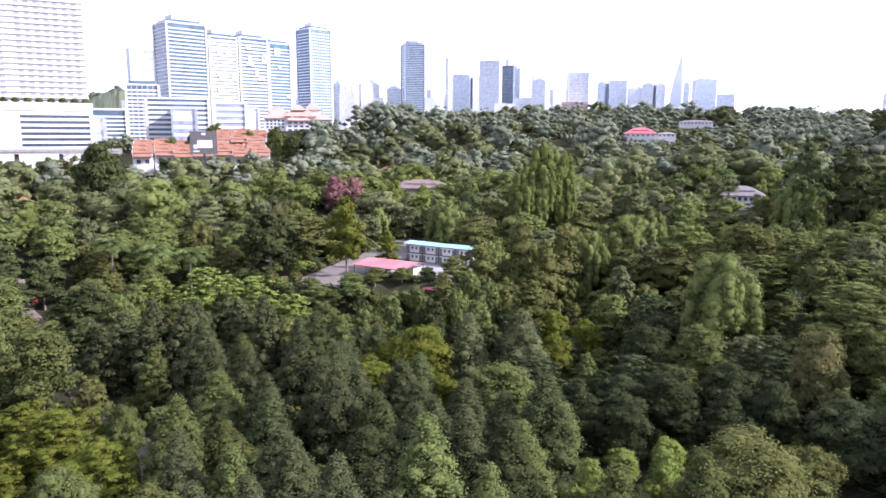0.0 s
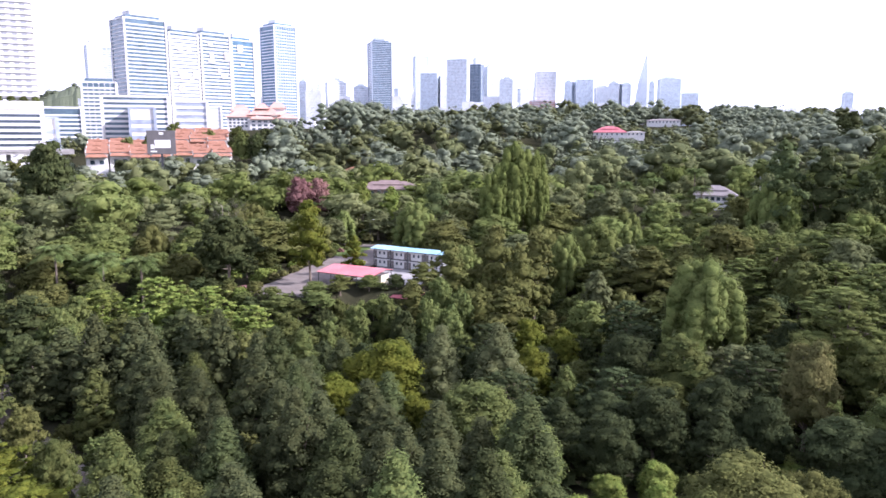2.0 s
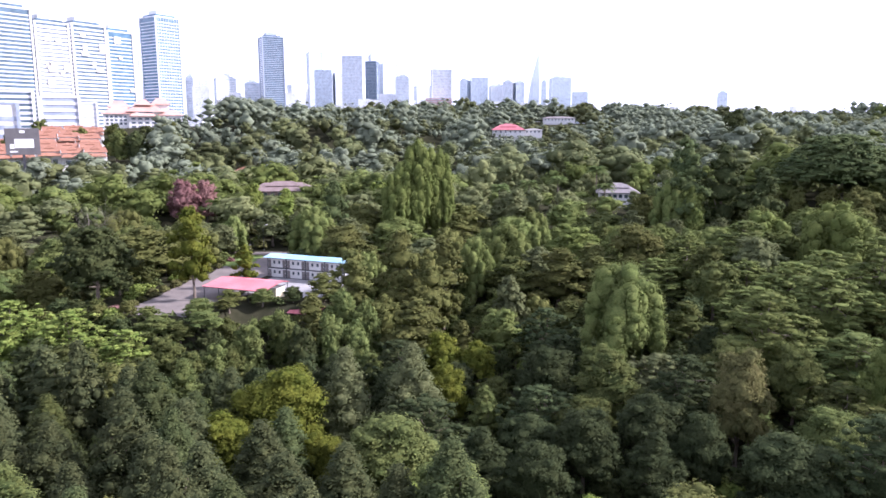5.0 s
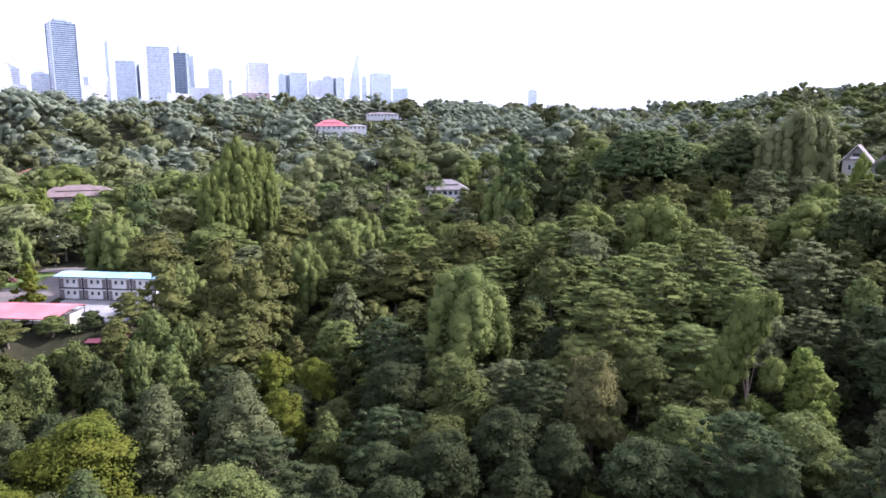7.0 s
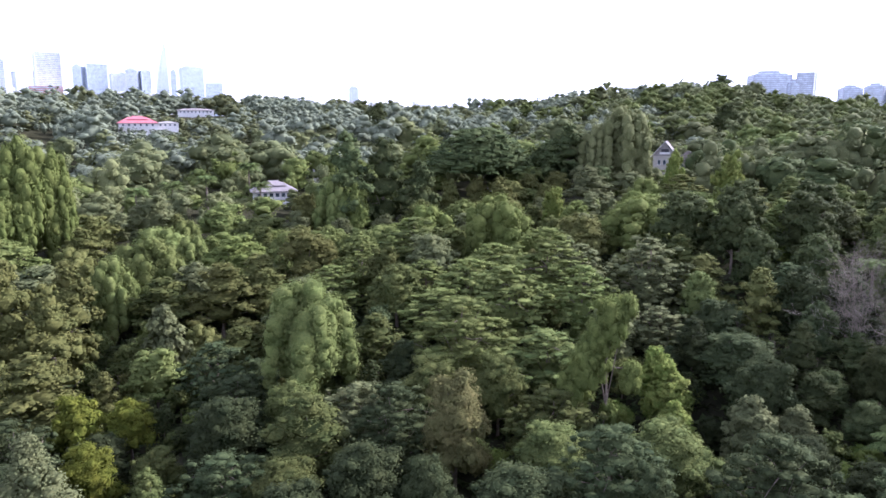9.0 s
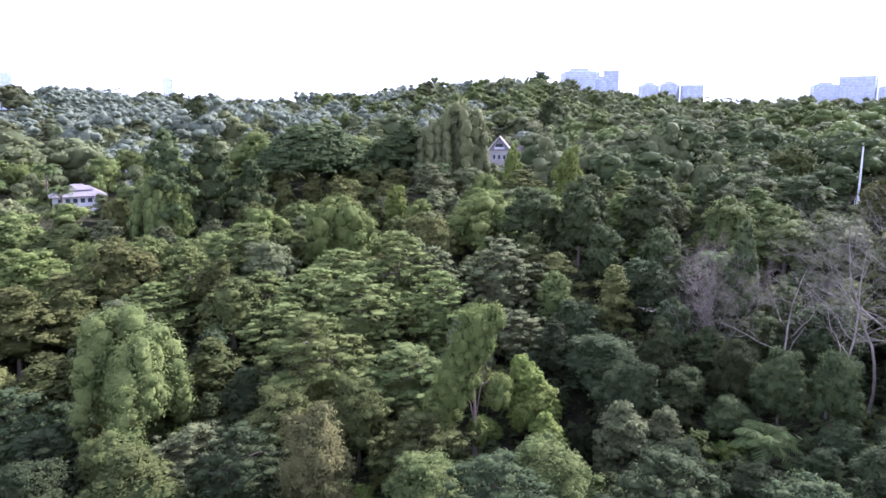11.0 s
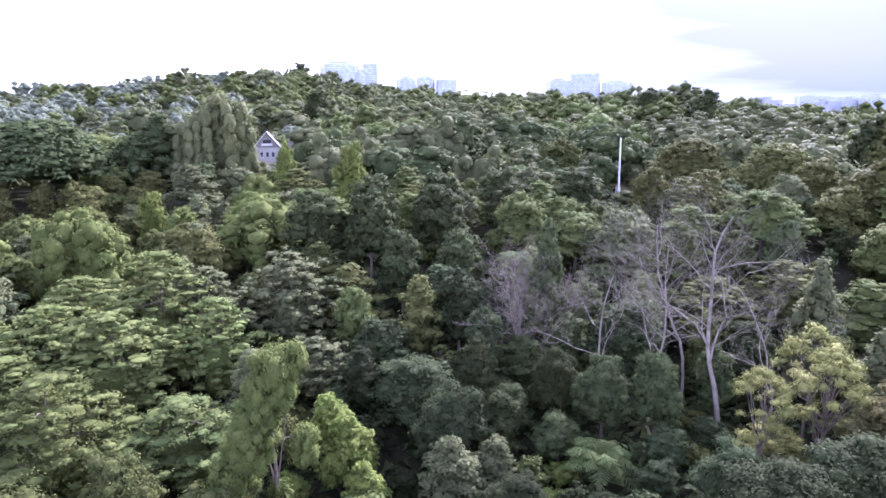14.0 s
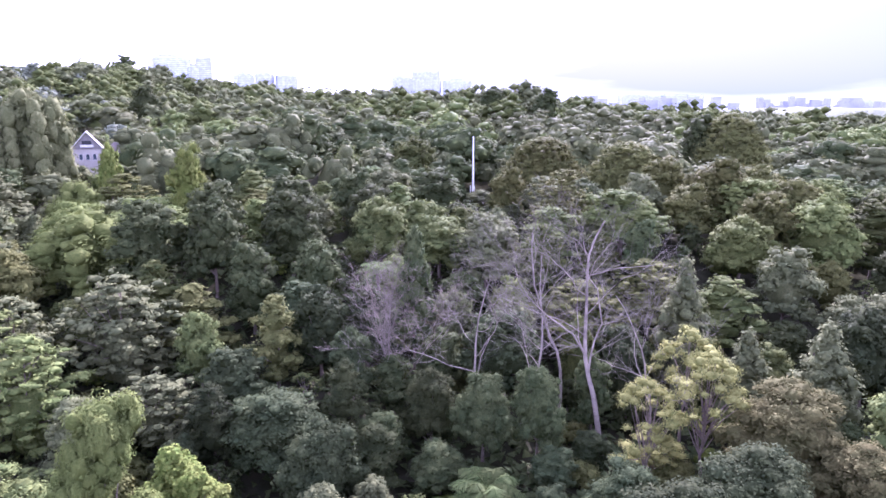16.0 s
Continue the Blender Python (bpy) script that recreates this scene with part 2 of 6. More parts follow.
def tube(points, radii, sides=6):
    """Verts and quads of a tapered tube along points."""
    P = [Vector(p) for p in points]
    vs, qs = [], []
    for i, p in enumerate(P):
        d = (P[min(i + 1, len(P) - 1)] - P[max(i - 1, 0)]).normalized()
        a = d.orthogonal().normalized()
        b = d.cross(a)
        for k in range(sides):
            w = 2 * math.pi * k / sides
            vs.append(p + (a * math.cos(w) + b * math.sin(w)) * radii[i])
    for i in range(len(P) - 1):
        for k in range(sides):
            k2 = (k + 1) % sides
            qs.append((i * sides + k, i * sides + k2, (i + 1) * sides + k2, (i + 1) * sides + k))
    return vs, qs


def joined(pieces):
    vs, qs = [], []
    for v, q in pieces:
        o = len(vs)
        vs += v
        qs += [tuple(i + o for i in f) for f in q]
    return vs, qs


# ---- ground ----
HILLS = (
    (0, 0, -10), (-60, 100, -8), (0, 95, -8), (40, 100, -10), (20, 150, -15), (50, 190, -10), (60, 128, -10),
    (-100, 160, -4), (-150, 260, 13), (98, 98, -6), (120, 62, 0), (130, 110, 5), (108, 160, 0), (130, 200, 5), (175, 130, 16),
    (200, 60, 18), (250, 85, 14), (172, 190, 8), (222, 222, 21), (150, 250, 3), (130, 300, 11), (95, 232, 0),
)
FAR_HILLS = (
    (0, 320, 9), (-130, 320, 8), (200, 262, 19), (300, 150, 26), (180, 650, 33), (-150, 460, 27), (-145, 385, 12), (-380, 700, 28), (-300, 1200, 40),
    (420, -60, 17), (170, 330, 19), (133, 309, 13), (1500, 300, 40), (300, 450, 30), (480, 330, 32), (420, 600, 36),
)
# the crest of the wooded hills, from the north round to the south-east
CREST = (
    (-90, 627, 48), (-45, 612, 49), (31, 609, 46), (80, 640, 47), (187, 893, 58), (234, 861, 58), (272, 830, 54), (313, 794, 53), (350, 782, 52),
    (392, 775, 53), (438, 762, 52), (504, 781, 53), (536, 766, 48), (588, 735, 46), (640, 705, 50), (672, 655, 54), (678, 620, 58), (687, 580, 66),
    (697, 550, 70), (822, 575, 75), (816, 507, 80), (822, 485, 72), (858, 437, 54), (881, 403, 42), (914, 355, 34), (940, 318, 33), (905, 217, 41),
)
SPUR = (
    (595, 139, 40), (583, 88, 38), (580, 48, 38), (589, 16, 30), (590, -9, 25), (574, -48, 21), (877, -179, 17), (866, -224, 19), (852, -262, 12), (837, -324, 4), (1100, -300, -5),
)
CTRL = np.array(HILLS + FAR_HILLS + CREST + SPUR, float)


def height(x, y):
    x, y = np.asarray(x, float), np.asarray(y, float)
    d2 = (x[..., None] - CTRL[:, 0]) ** 2 + (y[..., None] - CTRL[:, 1]) ** 2
    w = 1 / (d2 + 15.0 ** 2) ** 1.6
    z = (w * CTRL[:, 2]).sum(-1) / w.sum(-1)
    # the levelled yard with its banks
    u, v = along_lot(x, y)
    f = np.clip((np.maximum(np.maximum(u / 42, -u / np.where(v > 8, 30, 44)), np.abs(v) / 27) - 1) / 0.35, 0, 1)
    f = f * f * (3 - 2 * f)
    return z * f + 4.5 * (1 - f)


def along_lot(x, y):
    """Metres along the access road, and across it to the east, from the yard's middle."""
    dx, dy = x + 14.0, y - 222.0
    return dx * 0.30 + dy * 0.95, dx * 0.95 - dy * 0.30


TRACK = ((-36, 82), (-41, 95), (-48, 109), (-57, 120), (-70, 131), (-82, 146), (-91, 158), (-104, 176), (-118, 192), (-128, 208))


def off_track(x, y):
    """Metres from the middle of the dirt track."""
    best = 1e9
    for (a, b), (c, d) in zip(TRACK, TRACK[1:]):
        f = max(0, min(1, ((x - a) * (c - a) + (y - b) * (d - b)) / ((c - a) ** 2 + (d - b) ** 2)))
        best = min(best, math.hypot(x - a - f * (c - a), y - b - f * (d - b)))
    return best


def ground():
    ang = np.linspace(0, 2 * np.pi, 181)[:-1]
    rad = np.concatenate([np.linspace(4, 300, 75), 300 * (4600 / 300) ** (np.arange(1, 41) / 40)])
    A, R = np.meshgrid(ang, rad)
    X, Y = 60 + R * np.cos(A), 130 + R * np.sin(A)
    Z = height(X, Y)
    for i in range(X.shape[0]):
        for j in range(X.shape[1]):
            u, v = along_lot(X[i, j], Y[i, j])
            if max(u / 42, -u / 44, abs(v) / 27) > 1.0 and off_track(X[i, j], Y[i, j]) > 9:
                Z[i, j] += 0.9 * noise.noise((X[i, j] * 0.06, Y[i, j] * 0.06, 0)) + 0.35 * noise.noise((X[i, j] * 0.25, Y[i, j] * 0.25, 3))
    n, k = X.shape
    idx = np.arange(n * k).reshape(n, k)
    nx = np.roll(idx, -1, 1)
    quads = np.stack([idx[:-1], nx[:-1], nx[1:], idx[1:]], -1).reshape(-1, 4)
    verts = np.stack([X, Y, Z], -1).reshape(-1, 3)
    mid = len(verts)
    verts = np.vstack([verts, [[60, 130, float(height(60.0, 130.0))]]])
    tris = np.stack([idx[0], nx[0], np.full(k, mid)], -1)
    me = mesh_from("ground", verts, quads, tris, [SOIL])
    tagged(new("ground", me), "dark leaf-littered forest floor on rolling hills", "ground", kind="structure")


ground()

# ---- trees ----
from collections import Counter


def unit(rng, n):
    v = rng.normal(size=(n, 3))
    return v / np.linalg.norm(v, axis=1)[:, None]


OCT_V = np.array([(1, 0, 0), (-1, 0, 0), (0, 1, 0), (0, -1, 0), (0, 0, 1), (0, 0, -1)], float)
OCT_T = np.array([(0, 2, 4), (2, 1, 4), (1, 3, 4), (3, 0, 4), (2, 0, 5), (1, 2, 5), (3, 1, 5), (0, 3, 5)])
GOLD = (1 + 5 ** 0.5) / 2
ICO_V = np.array([(-1, GOLD, 0), (1, GOLD, 0), (-1, -GOLD, 0), (1, -GOLD, 0), (0, -1, GOLD), (0, 1, GOLD), (0, -1, -GOLD), (0, 1, -GOLD), (GOLD, 0, -1), (GOLD, 0, 1), (-GOLD, 0, -1), (-GOLD, 0, 1)]) / (1 + GOLD * GOLD) ** 0.5
ICO_T = np.array([(0, 11, 5), (0, 5, 1), (0, 1, 7), (0, 7, 10), (0, 10, 11), (1, 5, 9), (5, 11, 4), (11, 10, 2), (10, 7, 6), (7, 1, 8), (3, 9, 4), (3, 4, 2), (3, 2, 6), (3, 6, 8), (3, 8, 9), (4, 9, 5), (2, 4, 11), (6, 2, 10), (8, 6, 7), (9, 8, 1)])


def foliage(rng, puffs, n, size, lift=0.35, droop=0.0, spread=0.5, narrow=0.75, core=0.8, fine=True):
    """Leaves laid over a heap of puffs (centre and half-axes), with a shaded body inside each. Returns verts, tris and normals."""
    C, A = np.array([p[0] for p in puffs], float), np.array([p[1] for p in puffs], float)
    wgt = (A[:, 0] * A[:, 1] + A[:, 0] * A[:, 2] + A[:, 1] * A[:, 2])
    pick = rng.choice(len(puffs), size=int(n * 2.6), p=wgt / wgt.sum())
    d = unit(rng, len(pick))
    d[:, 2] = np.where(d[:, 2] < -0.45, -d[:, 2] * 0.8, d[:, 2])
    pts = C[pick] + d * A[pick] * rng.uniform(0.74, 1.27, (len(pick), 1))
    keep = np.ones(len(pts), bool)
    for c, a in zip(C, A):
        keep &= (((pts - c) / a) ** 2).sum(1) > 0.52
    pts, d, pick = pts[keep][:n], d[keep][:n], pick[keep][:n]
    nrm = d / A[pick]
    nrm /= np.linalg.norm(nrm, axis=1)[:, None]
    mid = np.array([*C[:, :2].mean(0), C[:, 2].min() * 0.5 + C[:, 2].mean() * 0.5])
    out = pts - mid
    out /= np.linalg.norm(out, axis=1)[:, None] + 1e-6
    soft = nrm * 0.7 + out * 0.6 + np.array([0, 0, lift * 0.5]) + unit(rng, len(pts)) * 0.55
    soft /= np.linalg.norm(soft, axis=1)[:, None]
    nrm = nrm * 0.7 + out * 0.25 + np.array([0, 0, lift]) + unit(rng, len(pts)) * spread
    nrm /= np.linalg.norm(nrm, axis=1)[:, None]
    long = unit(rng, len(pts)) + np.array([0, 0, -droop])
    long -= nrm * (long * nrm).sum(1)[:, None]
    long /= np.linalg.norm(long, axis=1)[:, None] + 1e-9
    wide = np.cross(nrm, long)
    s = size * rng.uniform(0.6, 1.4, (len(pts), 1))
    k = len(pts)
    V = np.empty((k, 3, 3))
    V[:, 0] = pts + long * s * 0.6
    V[:, 1] = pts - long * s * 0.4 + wide * s * narrow * 0.5
    V[:, 2] = pts - long * s * 0.4 - wide * s * narrow * 0.5
    vs, ts, ns, o = [V.reshape(-1, 3)], [np.arange(3 * k).reshape(k, 3)], [np.repeat(soft, 3, 0)], 3 * k
    bv, bt = (ICO_V, ICO_T) if fine else (OCT_V, OCT_T)
    for c, a in zip(C, A):
        vs.append(c + bv * a * core * rng.uniform(0.85, 1.1, (len(bv), 1)))
        w = bv / a
        w = w / np.linalg.norm(w, axis=1)[:, None] + unit(rng, len(bv)) * (0.5 if fine else 0.25)
        ns.append(w / np.linalg.norm(w, axis=1)[:, None])
        ts.append(bt + o)
        o += len(bv)
    return np.vstack(vs), np.vstack(ts), np.vstack(ns)


def limbs_of(rng, base_r, top, puffs, count, fork=0.35, sides=6, lean=0.3):
    """A tapered trunk with limbs that reach into the puffs."""
    k = 6
    px, py = rng.normal(0, lean, 2)
    line = [(px * (i / k) ** 2 * 2 + rng.normal(0, 0.06) * (i > 0), py * (i / k) ** 2 * 2 + rng.normal(0, 0.06) * (i > 0), top * i / k - (0.6 if i == 0 else 0)) for i in range(k + 1)]
    rad = [base_r * (1.35 if i == 0 else 1 - 0.75 * i / k) for i in range(k + 1)]
    pieces = [tube(line, rad, sides)]
    order = rng.permutation(len(puffs))[:count]
    for j in order:
        c = np.array(puffs[j][0])
        f = rng.uniform(fork, 0.9)
        s = np.array(line[min(k, int(f * k))])
        if c[2] < s[2] * 0.8:
            s = np.array(line[max(1, int(c[2] / top * k * 0.7))]) if c[2] > 0 else s
        m = (s + c) / 2 + np.array([0, 0, rng.uniform(-0.3, 0.5)])
        r0 = base_r * rng.uniform(0.28, 0.45)
        pieces.append(tube([s, m, c], [r0, r0 * 0.6, r0 * 0.2], 5))
    return joined(pieces)


def clustered(rng, puffs, x, y, z, S, n, lo=0.22, hi=0.50, squash=0.85, flat=0.85):
    """A bough: a shaded body with n leafy clusters standing out of its upper side."""
    puffs.append(((x, y, z), (S * 0.82, S * 0.82, S * 0.82 * flat)))
    for k in range(n):
        b, e = k * 2.4 + rng.uniform(-0.5, 0.5), math.asin(rng.uniform(-0.45, 1.0))
        s, q = S * rng.uniform(lo, hi), S * rng.uniform(0.68, 0.92)
        puffs.append(((x + q * math.cos(b) * math.cos(e), y + q * math.sin(b) * math.cos(e), z + q * flat * math.sin(e)), (s, s, s * squash)))


def shape_cone(rng, detail):
    """A dense conifer, pointed but full, its sides a mass of small sprays."""
    H, R, low = 17.0, 3.6, 1.0
    puffs = []
    n = 50
    for i in range(n):
        h = (i + rng.uniform(0, 1)) / n
        env = R * (1 - h ** 1.9) ** 0.8 * (0.72 + 0.28 * min(1, h / 0.22)) * rng.uniform(0.9, 1.12)
        a = i * 2.4 + rng.uniform(-0.4, 0.4)
        s = rng.uniform(0.8, 1.25) * (1.1 - 0.45 * h)
        r = max(0, env - s * 0.8)
        puffs.append(((r * math.cos(a), r * math.sin(a), low + h * (H - low - 0.7)), (s, s, s * rng.uniform(1.0, 1.4))))
    for h in (0.1, 0.28, 0.46, 0.62, 0.76, 0.88):
        s = R * (1 - h ** 1.9) ** 0.8 * 0.78
        puffs.append(((0, 0, low + h * (H - low)), (s, s, 1.9)))
    return H, R, puffs, dict(size=0.30, lift=0.25), (0.24, 13.0, 6)


def shape_round(rng, detail):
    """A billowing crown: large boughs, each a cluster of leafy sprays."""
    H, R = 15.0, 6.0
    puffs = []
    n = int(rng.integers(8, 12))
    for i in range(n):
        q = math.sqrt((i + 0.35) / n)
        a = i * 2.4 + rng.uniform(-0.4, 0.4)
        S = rng.uniform(1.9, 2.9) * (1.1 - 0.25 * q)
        r = (R - S) * q * rng.uniform(0.9, 1.12)
        clustered(rng, puffs, r * math.cos(a), r * math.sin(a), H - S * 0.8 - 6.2 * q ** 2.2 - rng.uniform(0, 1.8), S, 9)
    puffs.append(((0, 0, 7.4), (R * 0.62, R * 0.62, 5.2)))
    for i in range(7):
        a = i * 0.9 + rng.uniform(-0.3, 0.3)
        clustered(rng, puffs, R * 0.58 * math.cos(a), R * 0.58 * math.sin(a), rng.uniform(3.6, 6.4), rng.uniform(1.5, 2.1), 4)
    return H, R, puffs, dict(size=0.36, lift=0.4), (0.33, 9.5, 14)


def shape_ovoid(rng, detail):
    """An upright crown of stacked boughs."""
    H, R = 19.0, 4.6
    puffs = []
    for i in range(15):
        h = (i + rng.uniform(0, 1)) / 15
        env = R * math.sin(math.pi * min(1, 0.18 + 0.82 * h) ** 0.85) ** 0.7 * rng.uniform(0.85, 1.15)
        S = rng.uniform(1.4, 2.1) * (1.1 - 0.35 * h)
        a, r = i * 2.4 + rng.uniform(-0.5, 0.5), max(0, env - S * 0.75)
        clustered(rng, puffs, r * math.cos(a), r * math.sin(a), 3.8 + h * 13.4, S, 6, 0.32, 0.5, 0.95)
    for z, s in ((6.5, 2.6), (10, 3.1), (13, 2.6), (15.5, 1.7)):
        puffs.append(((0, 0, z), (s, s, 2.2)))
    return H, R, puffs, dict(size=0.33, lift=0.3), (0.3, 15.0, 10)


def shape_tiered(rng, detail):
    """A broad shallow crown of flat sprays in layers one over another, with dark gaps between."""
    H, R = 14.0, 9.0
    puffs = [((0, 0, 13.6), (1.6, 1.6, 0.35))]
    for k in range(10):
        z = 13.2 - 1.05 * k
        tip, way = rng.uniform(0.02, 0.16), rng.uniform(0, 6.28)
        rim = R * (0.40 + 0.60 * (k / 4) ** 0.8 if k < 4 else 1.0 - 0.05 * (k - 4))
        n = 6 + 3 * min(k, 5)
        for i in range(n):
            a = i * 6.283 / n + k * 0.9 + rng.uniform(-0.3, 0.3)
            s = rng.uniform(0.7, 1.8)
            r = max(0, rim * rng.uniform(0.62, 1.12) - s * 0.6)
            puffs.append(((r * math.cos(a), r * math.sin(a), z + rng.uniform(-0.7, 0.7) - 0.05 * r + tip * r * math.cos(a - way)), (s, s * rng.uniform(0.7, 1.0), rng.uniform(0.24, 0.62))))
        for i in range(n // 2 if k < 5 else 2):
            a, s = rng.uniform(0, 6.28), rng.uniform(1.2, 2.0)
            r = rim * rng.uniform(0.1, 0.6)
            puffs.append(((r * math.cos(a), r * math.sin(a), z + rng.uniform(-0.2, 0.4)), (s, s, 0.34)))
    puffs += [((0, 0, 5.0), (R * 0.5, R * 0.5, 4.0)), ((0, 0, 2.2), (R * 0.45, R * 0.45, 2.0))]
    return H, R, puffs, dict(size=0.40, lift=0.85, spread=0.55, core=0.75), (0.25, 12.6, 40)


def shape_bamboo(rng, detail):
    """A tall clump whose stems arch over in rounded, hanging lobes."""
    H, R = 27.0, 7.5
    puffs = []
    for i in range(17):
        a, q = i * 2.4 + rng.uniform(-0.3, 0.3), math.sqrt((i + 0.3) / 17)
        r, s = R * q * 0.80, rng.uniform(1.5, 2.1)
        z = H - 6.5 * q ** 2.4 - rng.uniform(0, 2.6) - s
        for k in range(6):
            puffs.append(((r * math.cos(a) + rng.uniform(-0.35, 0.35), r * math.sin(a) + rng.uniform(-0.35, 0.35), z), (s, s, s * 1.4)))
            puffs.append(((r * math.cos(a) + rng.uniform(-0.9, 0.9), r * math.sin(a) + rng.uniform(-0.9, 0.9), z - s * 0.6), (s * 0.75, s * 0.75, s)))
            z -= s * rng.uniform(1.1, 1.7)
            s *= rng.uniform(0.86, 1.06)
            r *= 1.03
    puffs.append(((0, 0, 14.0), (4.6, 4.6, 10.0)))
    return H, R, puffs, dict(size=0.44, lift=0.2, droop=1.3, narrow=0.5, core=0.82), (0.32, 22.0, 8)


def shape_weeping(rng, detail):
    """A rounded crown of hanging lobes."""
    H, R = 17.0, 6.5
    puffs = []
    for i in range(16):
        a, q = i * 2.4 + rng.uniform(-0.4, 0.4), math.sqrt((i + 0.3) / 16)
        r, s = R * q * 0.80, rng.uniform(1.3, 1.9)
        z = H - 5.0 * q ** 2.2 - rng.uniform(0, 2.2) - s
        for k in range(5):
            if z < 1.5:
                break
            puffs.append(((r * math.cos(a) + rng.uniform(-0.4, 0.4), r * math.sin(a) + rng.uniform(-0.4, 0.4), z), (s, s, s * 1.3)))
            puffs.append(((r * math.cos(a) + rng.uniform(-1, 1), r * math.sin(a) + rng.uniform(-1, 1), z - s * 0.4), (s * 0.7, s * 0.7, s * 0.9)))
            z -= s * rng.uniform(1.2, 1.8)
            s *= rng.uniform(0.86, 1.08)
            r *= 1.04
    puffs.append(((0, 0, 7.5), (3.8, 3.8, 6.2)))
    return H, R, puffs, dict(size=0.40, lift=0.2, droop=1.0, narrow=0.55, core=0.84), (0.32, 13.0, 8)


def shape_creeper(rng, detail):
    """A leaning stem smothered in creeper: a thick slanting body with a rounded head, and two hanging lobes apart from it."""
    H, R = 20.0, 5.0
    puffs = []
    for i in range(120):
        h = rng.uniform(0, 1) ** 0.85
        x = -6.4 + 7.4 * h ** 0.9
        wide = (2.9 - 1.3 * h + 0.9 * math.exp(-((h - 0.86) / 0.14) ** 2)) * rng.uniform(0.75, 1.12)
        s, a = rng.uniform(0.55, 1.15), rng.uniform(0, 6.28)
        puffs.append(((x + wide * math.cos(a), wide * 0.8 * math.sin(a), 3.2 + 14.6 * h + rng.uniform(-0.6, 0.6)), (s, s, s * rng.uniform(0.9, 1.4))))
    for h in (0.05, 0.2, 0.35, 0.5, 0.65, 0.8, 0.93):
        puffs.append(((-6.4 + 7.4 * h ** 0.9, 0, 3.2 + 14.6 * h), (2.5 - 0.7 * h, 2.2 - 0.6 * h, 2.2)))
    for cx_, cz_, size, n in ((3.3, 8.6, 1.9, 16), (0.4, 3.8, 1.5, 10), (-7.4, 4.6, 1.8, 10)):
        for i in range(n):
            d = unit(rng, 1)[0] * size * 0.55
            s = size * rng.uniform(0.3, 0.62)
            puffs.append(((cx_ + d[0], d[1], cz_ + d[2] * 1.3), (s, s, s * 1.15)))
    return H, R, puffs, dict(size=0.36, lift=0.2, droop=1.0, narrow=0.5, core=0.8, spread=0.6), (0.3, 15.0, 5)


def shape_rain(rng, detail):
    """A vast dense dome, its flat sprays hanging lower towards the rim."""
    H, R = 22.0, 15.0
    puffs = []
    for i in range(190):
        q = math.sqrt((i + 0.5) / 190)
        a = i * 2.4 + rng.uniform(-0.3, 0.3)
        s = rng.uniform(1.1, 2.1)
        z = H - 0.8 - 13.0 * q ** 2.4 - rng.uniform(0, 1.6)
        puffs.append(((R * q * 0.94 * math.cos(a), R * q * 0.94 * math.sin(a), z), (s, s, s * rng.uniform(0.36, 0.55))))
    for i in range(16):
        a = i * 2.4
        puffs.append(((R * 0.62 * math.cos(a), R * 0.62 * math.sin(a), 10.5 + rng.uniform(-1.5, 1)), (3.6, 3.6, 2.8)))
    puffs.append(((0, 0, 14.0), (9, 9, 6.5)))
    puffs.append(((0, 0, 11.0), (12.6, 12.6, 6.5)))
    return H, R, puffs, dict(size=0.55, lift=0.6), (0.7, 13.0, 26)


def shape_bigleaf(rng, detail):
    H, R, puffs, o, t = shape_round(rng, detail)
    puffs = [((c[0], c[1], c[2]), (a[0] * 0.9, a[1] * 0.9, a[2] * 0.75)) for c, a in puffs]
    return H, R, puffs, dict(size=0.8, lift=0.6, narrow=0.8), t


def shape_feather(rng, detail):
    """Open crown: flat sprays on visible branches."""
    H, R = 15.0, 6.0
    puffs = []
    for i in range(34):
        a, q = i * 2.4, math.sqrt((i + 0.5) / 34)
        z = 14.2 - 4.6 * q ** 2 - rng.uniform(0, 1.0) - (5.0 if i % 5 == 4 else 0)
        s = rng.uniform(0.8, 1.6)
        puffs.append(((R * q * 0.85 * math.cos(a), R * q * 0.85 * math.sin(a), z), (s, s, s * rng.uniform(0.35, 0.6))))
    return H, R, puffs, dict(size=0.34, lift=0.6, narrow=0.6, core=0.7), (0.28, 10.0, 26)


def shape_far(rng, detail):
    """A plain billowing crown for the far woods."""
    puffs = [((0, 0, 7.5), (4.4, 4.4, 4.2))]
    for i in range(6):
        a, q = i * 2.4, math.sqrt((i + 0.5) / 6)
        s = rng.uniform(2.0, 3.0)
        puffs.append(((4.2 * q * math.cos(a), 4.2 * q * math.sin(a), 11.2 - 4.2 * q * q + rng.uniform(-0.9, 0.9)), (s, s, s * rng.uniform(0.6, 0.85))))
    puffs.append(((0, 0, 3.0), (3.6, 3.6, 3.0)))
    return 13.0, 5.5, puffs, dict(size=0.5, lift=0.4), (0.3, 8, 6)


def shape_shrub(rng, detail):
    H, R = 4.5, 3.6
    puffs = []
    for i in range(16):
        a, q = i * 2.4, math.sqrt((i + 0.5) / 16)
        s = rng.uniform(0.8, 1.3)
        puffs.append(((R * q * 0.75 * math.cos(a), R * q * 0.75 * math.sin(a), 3.4 - 2.3 * q * q + rng.uniform(-0.5, 0.4)), (s, s, s * 0.8)))
    puffs.append(((0, 0, 1.4), (2.6, 2.6, 1.4)))
    return H, R, puffs, dict(size=0.45, lift=0.45), (0.12, 3.0, 6)


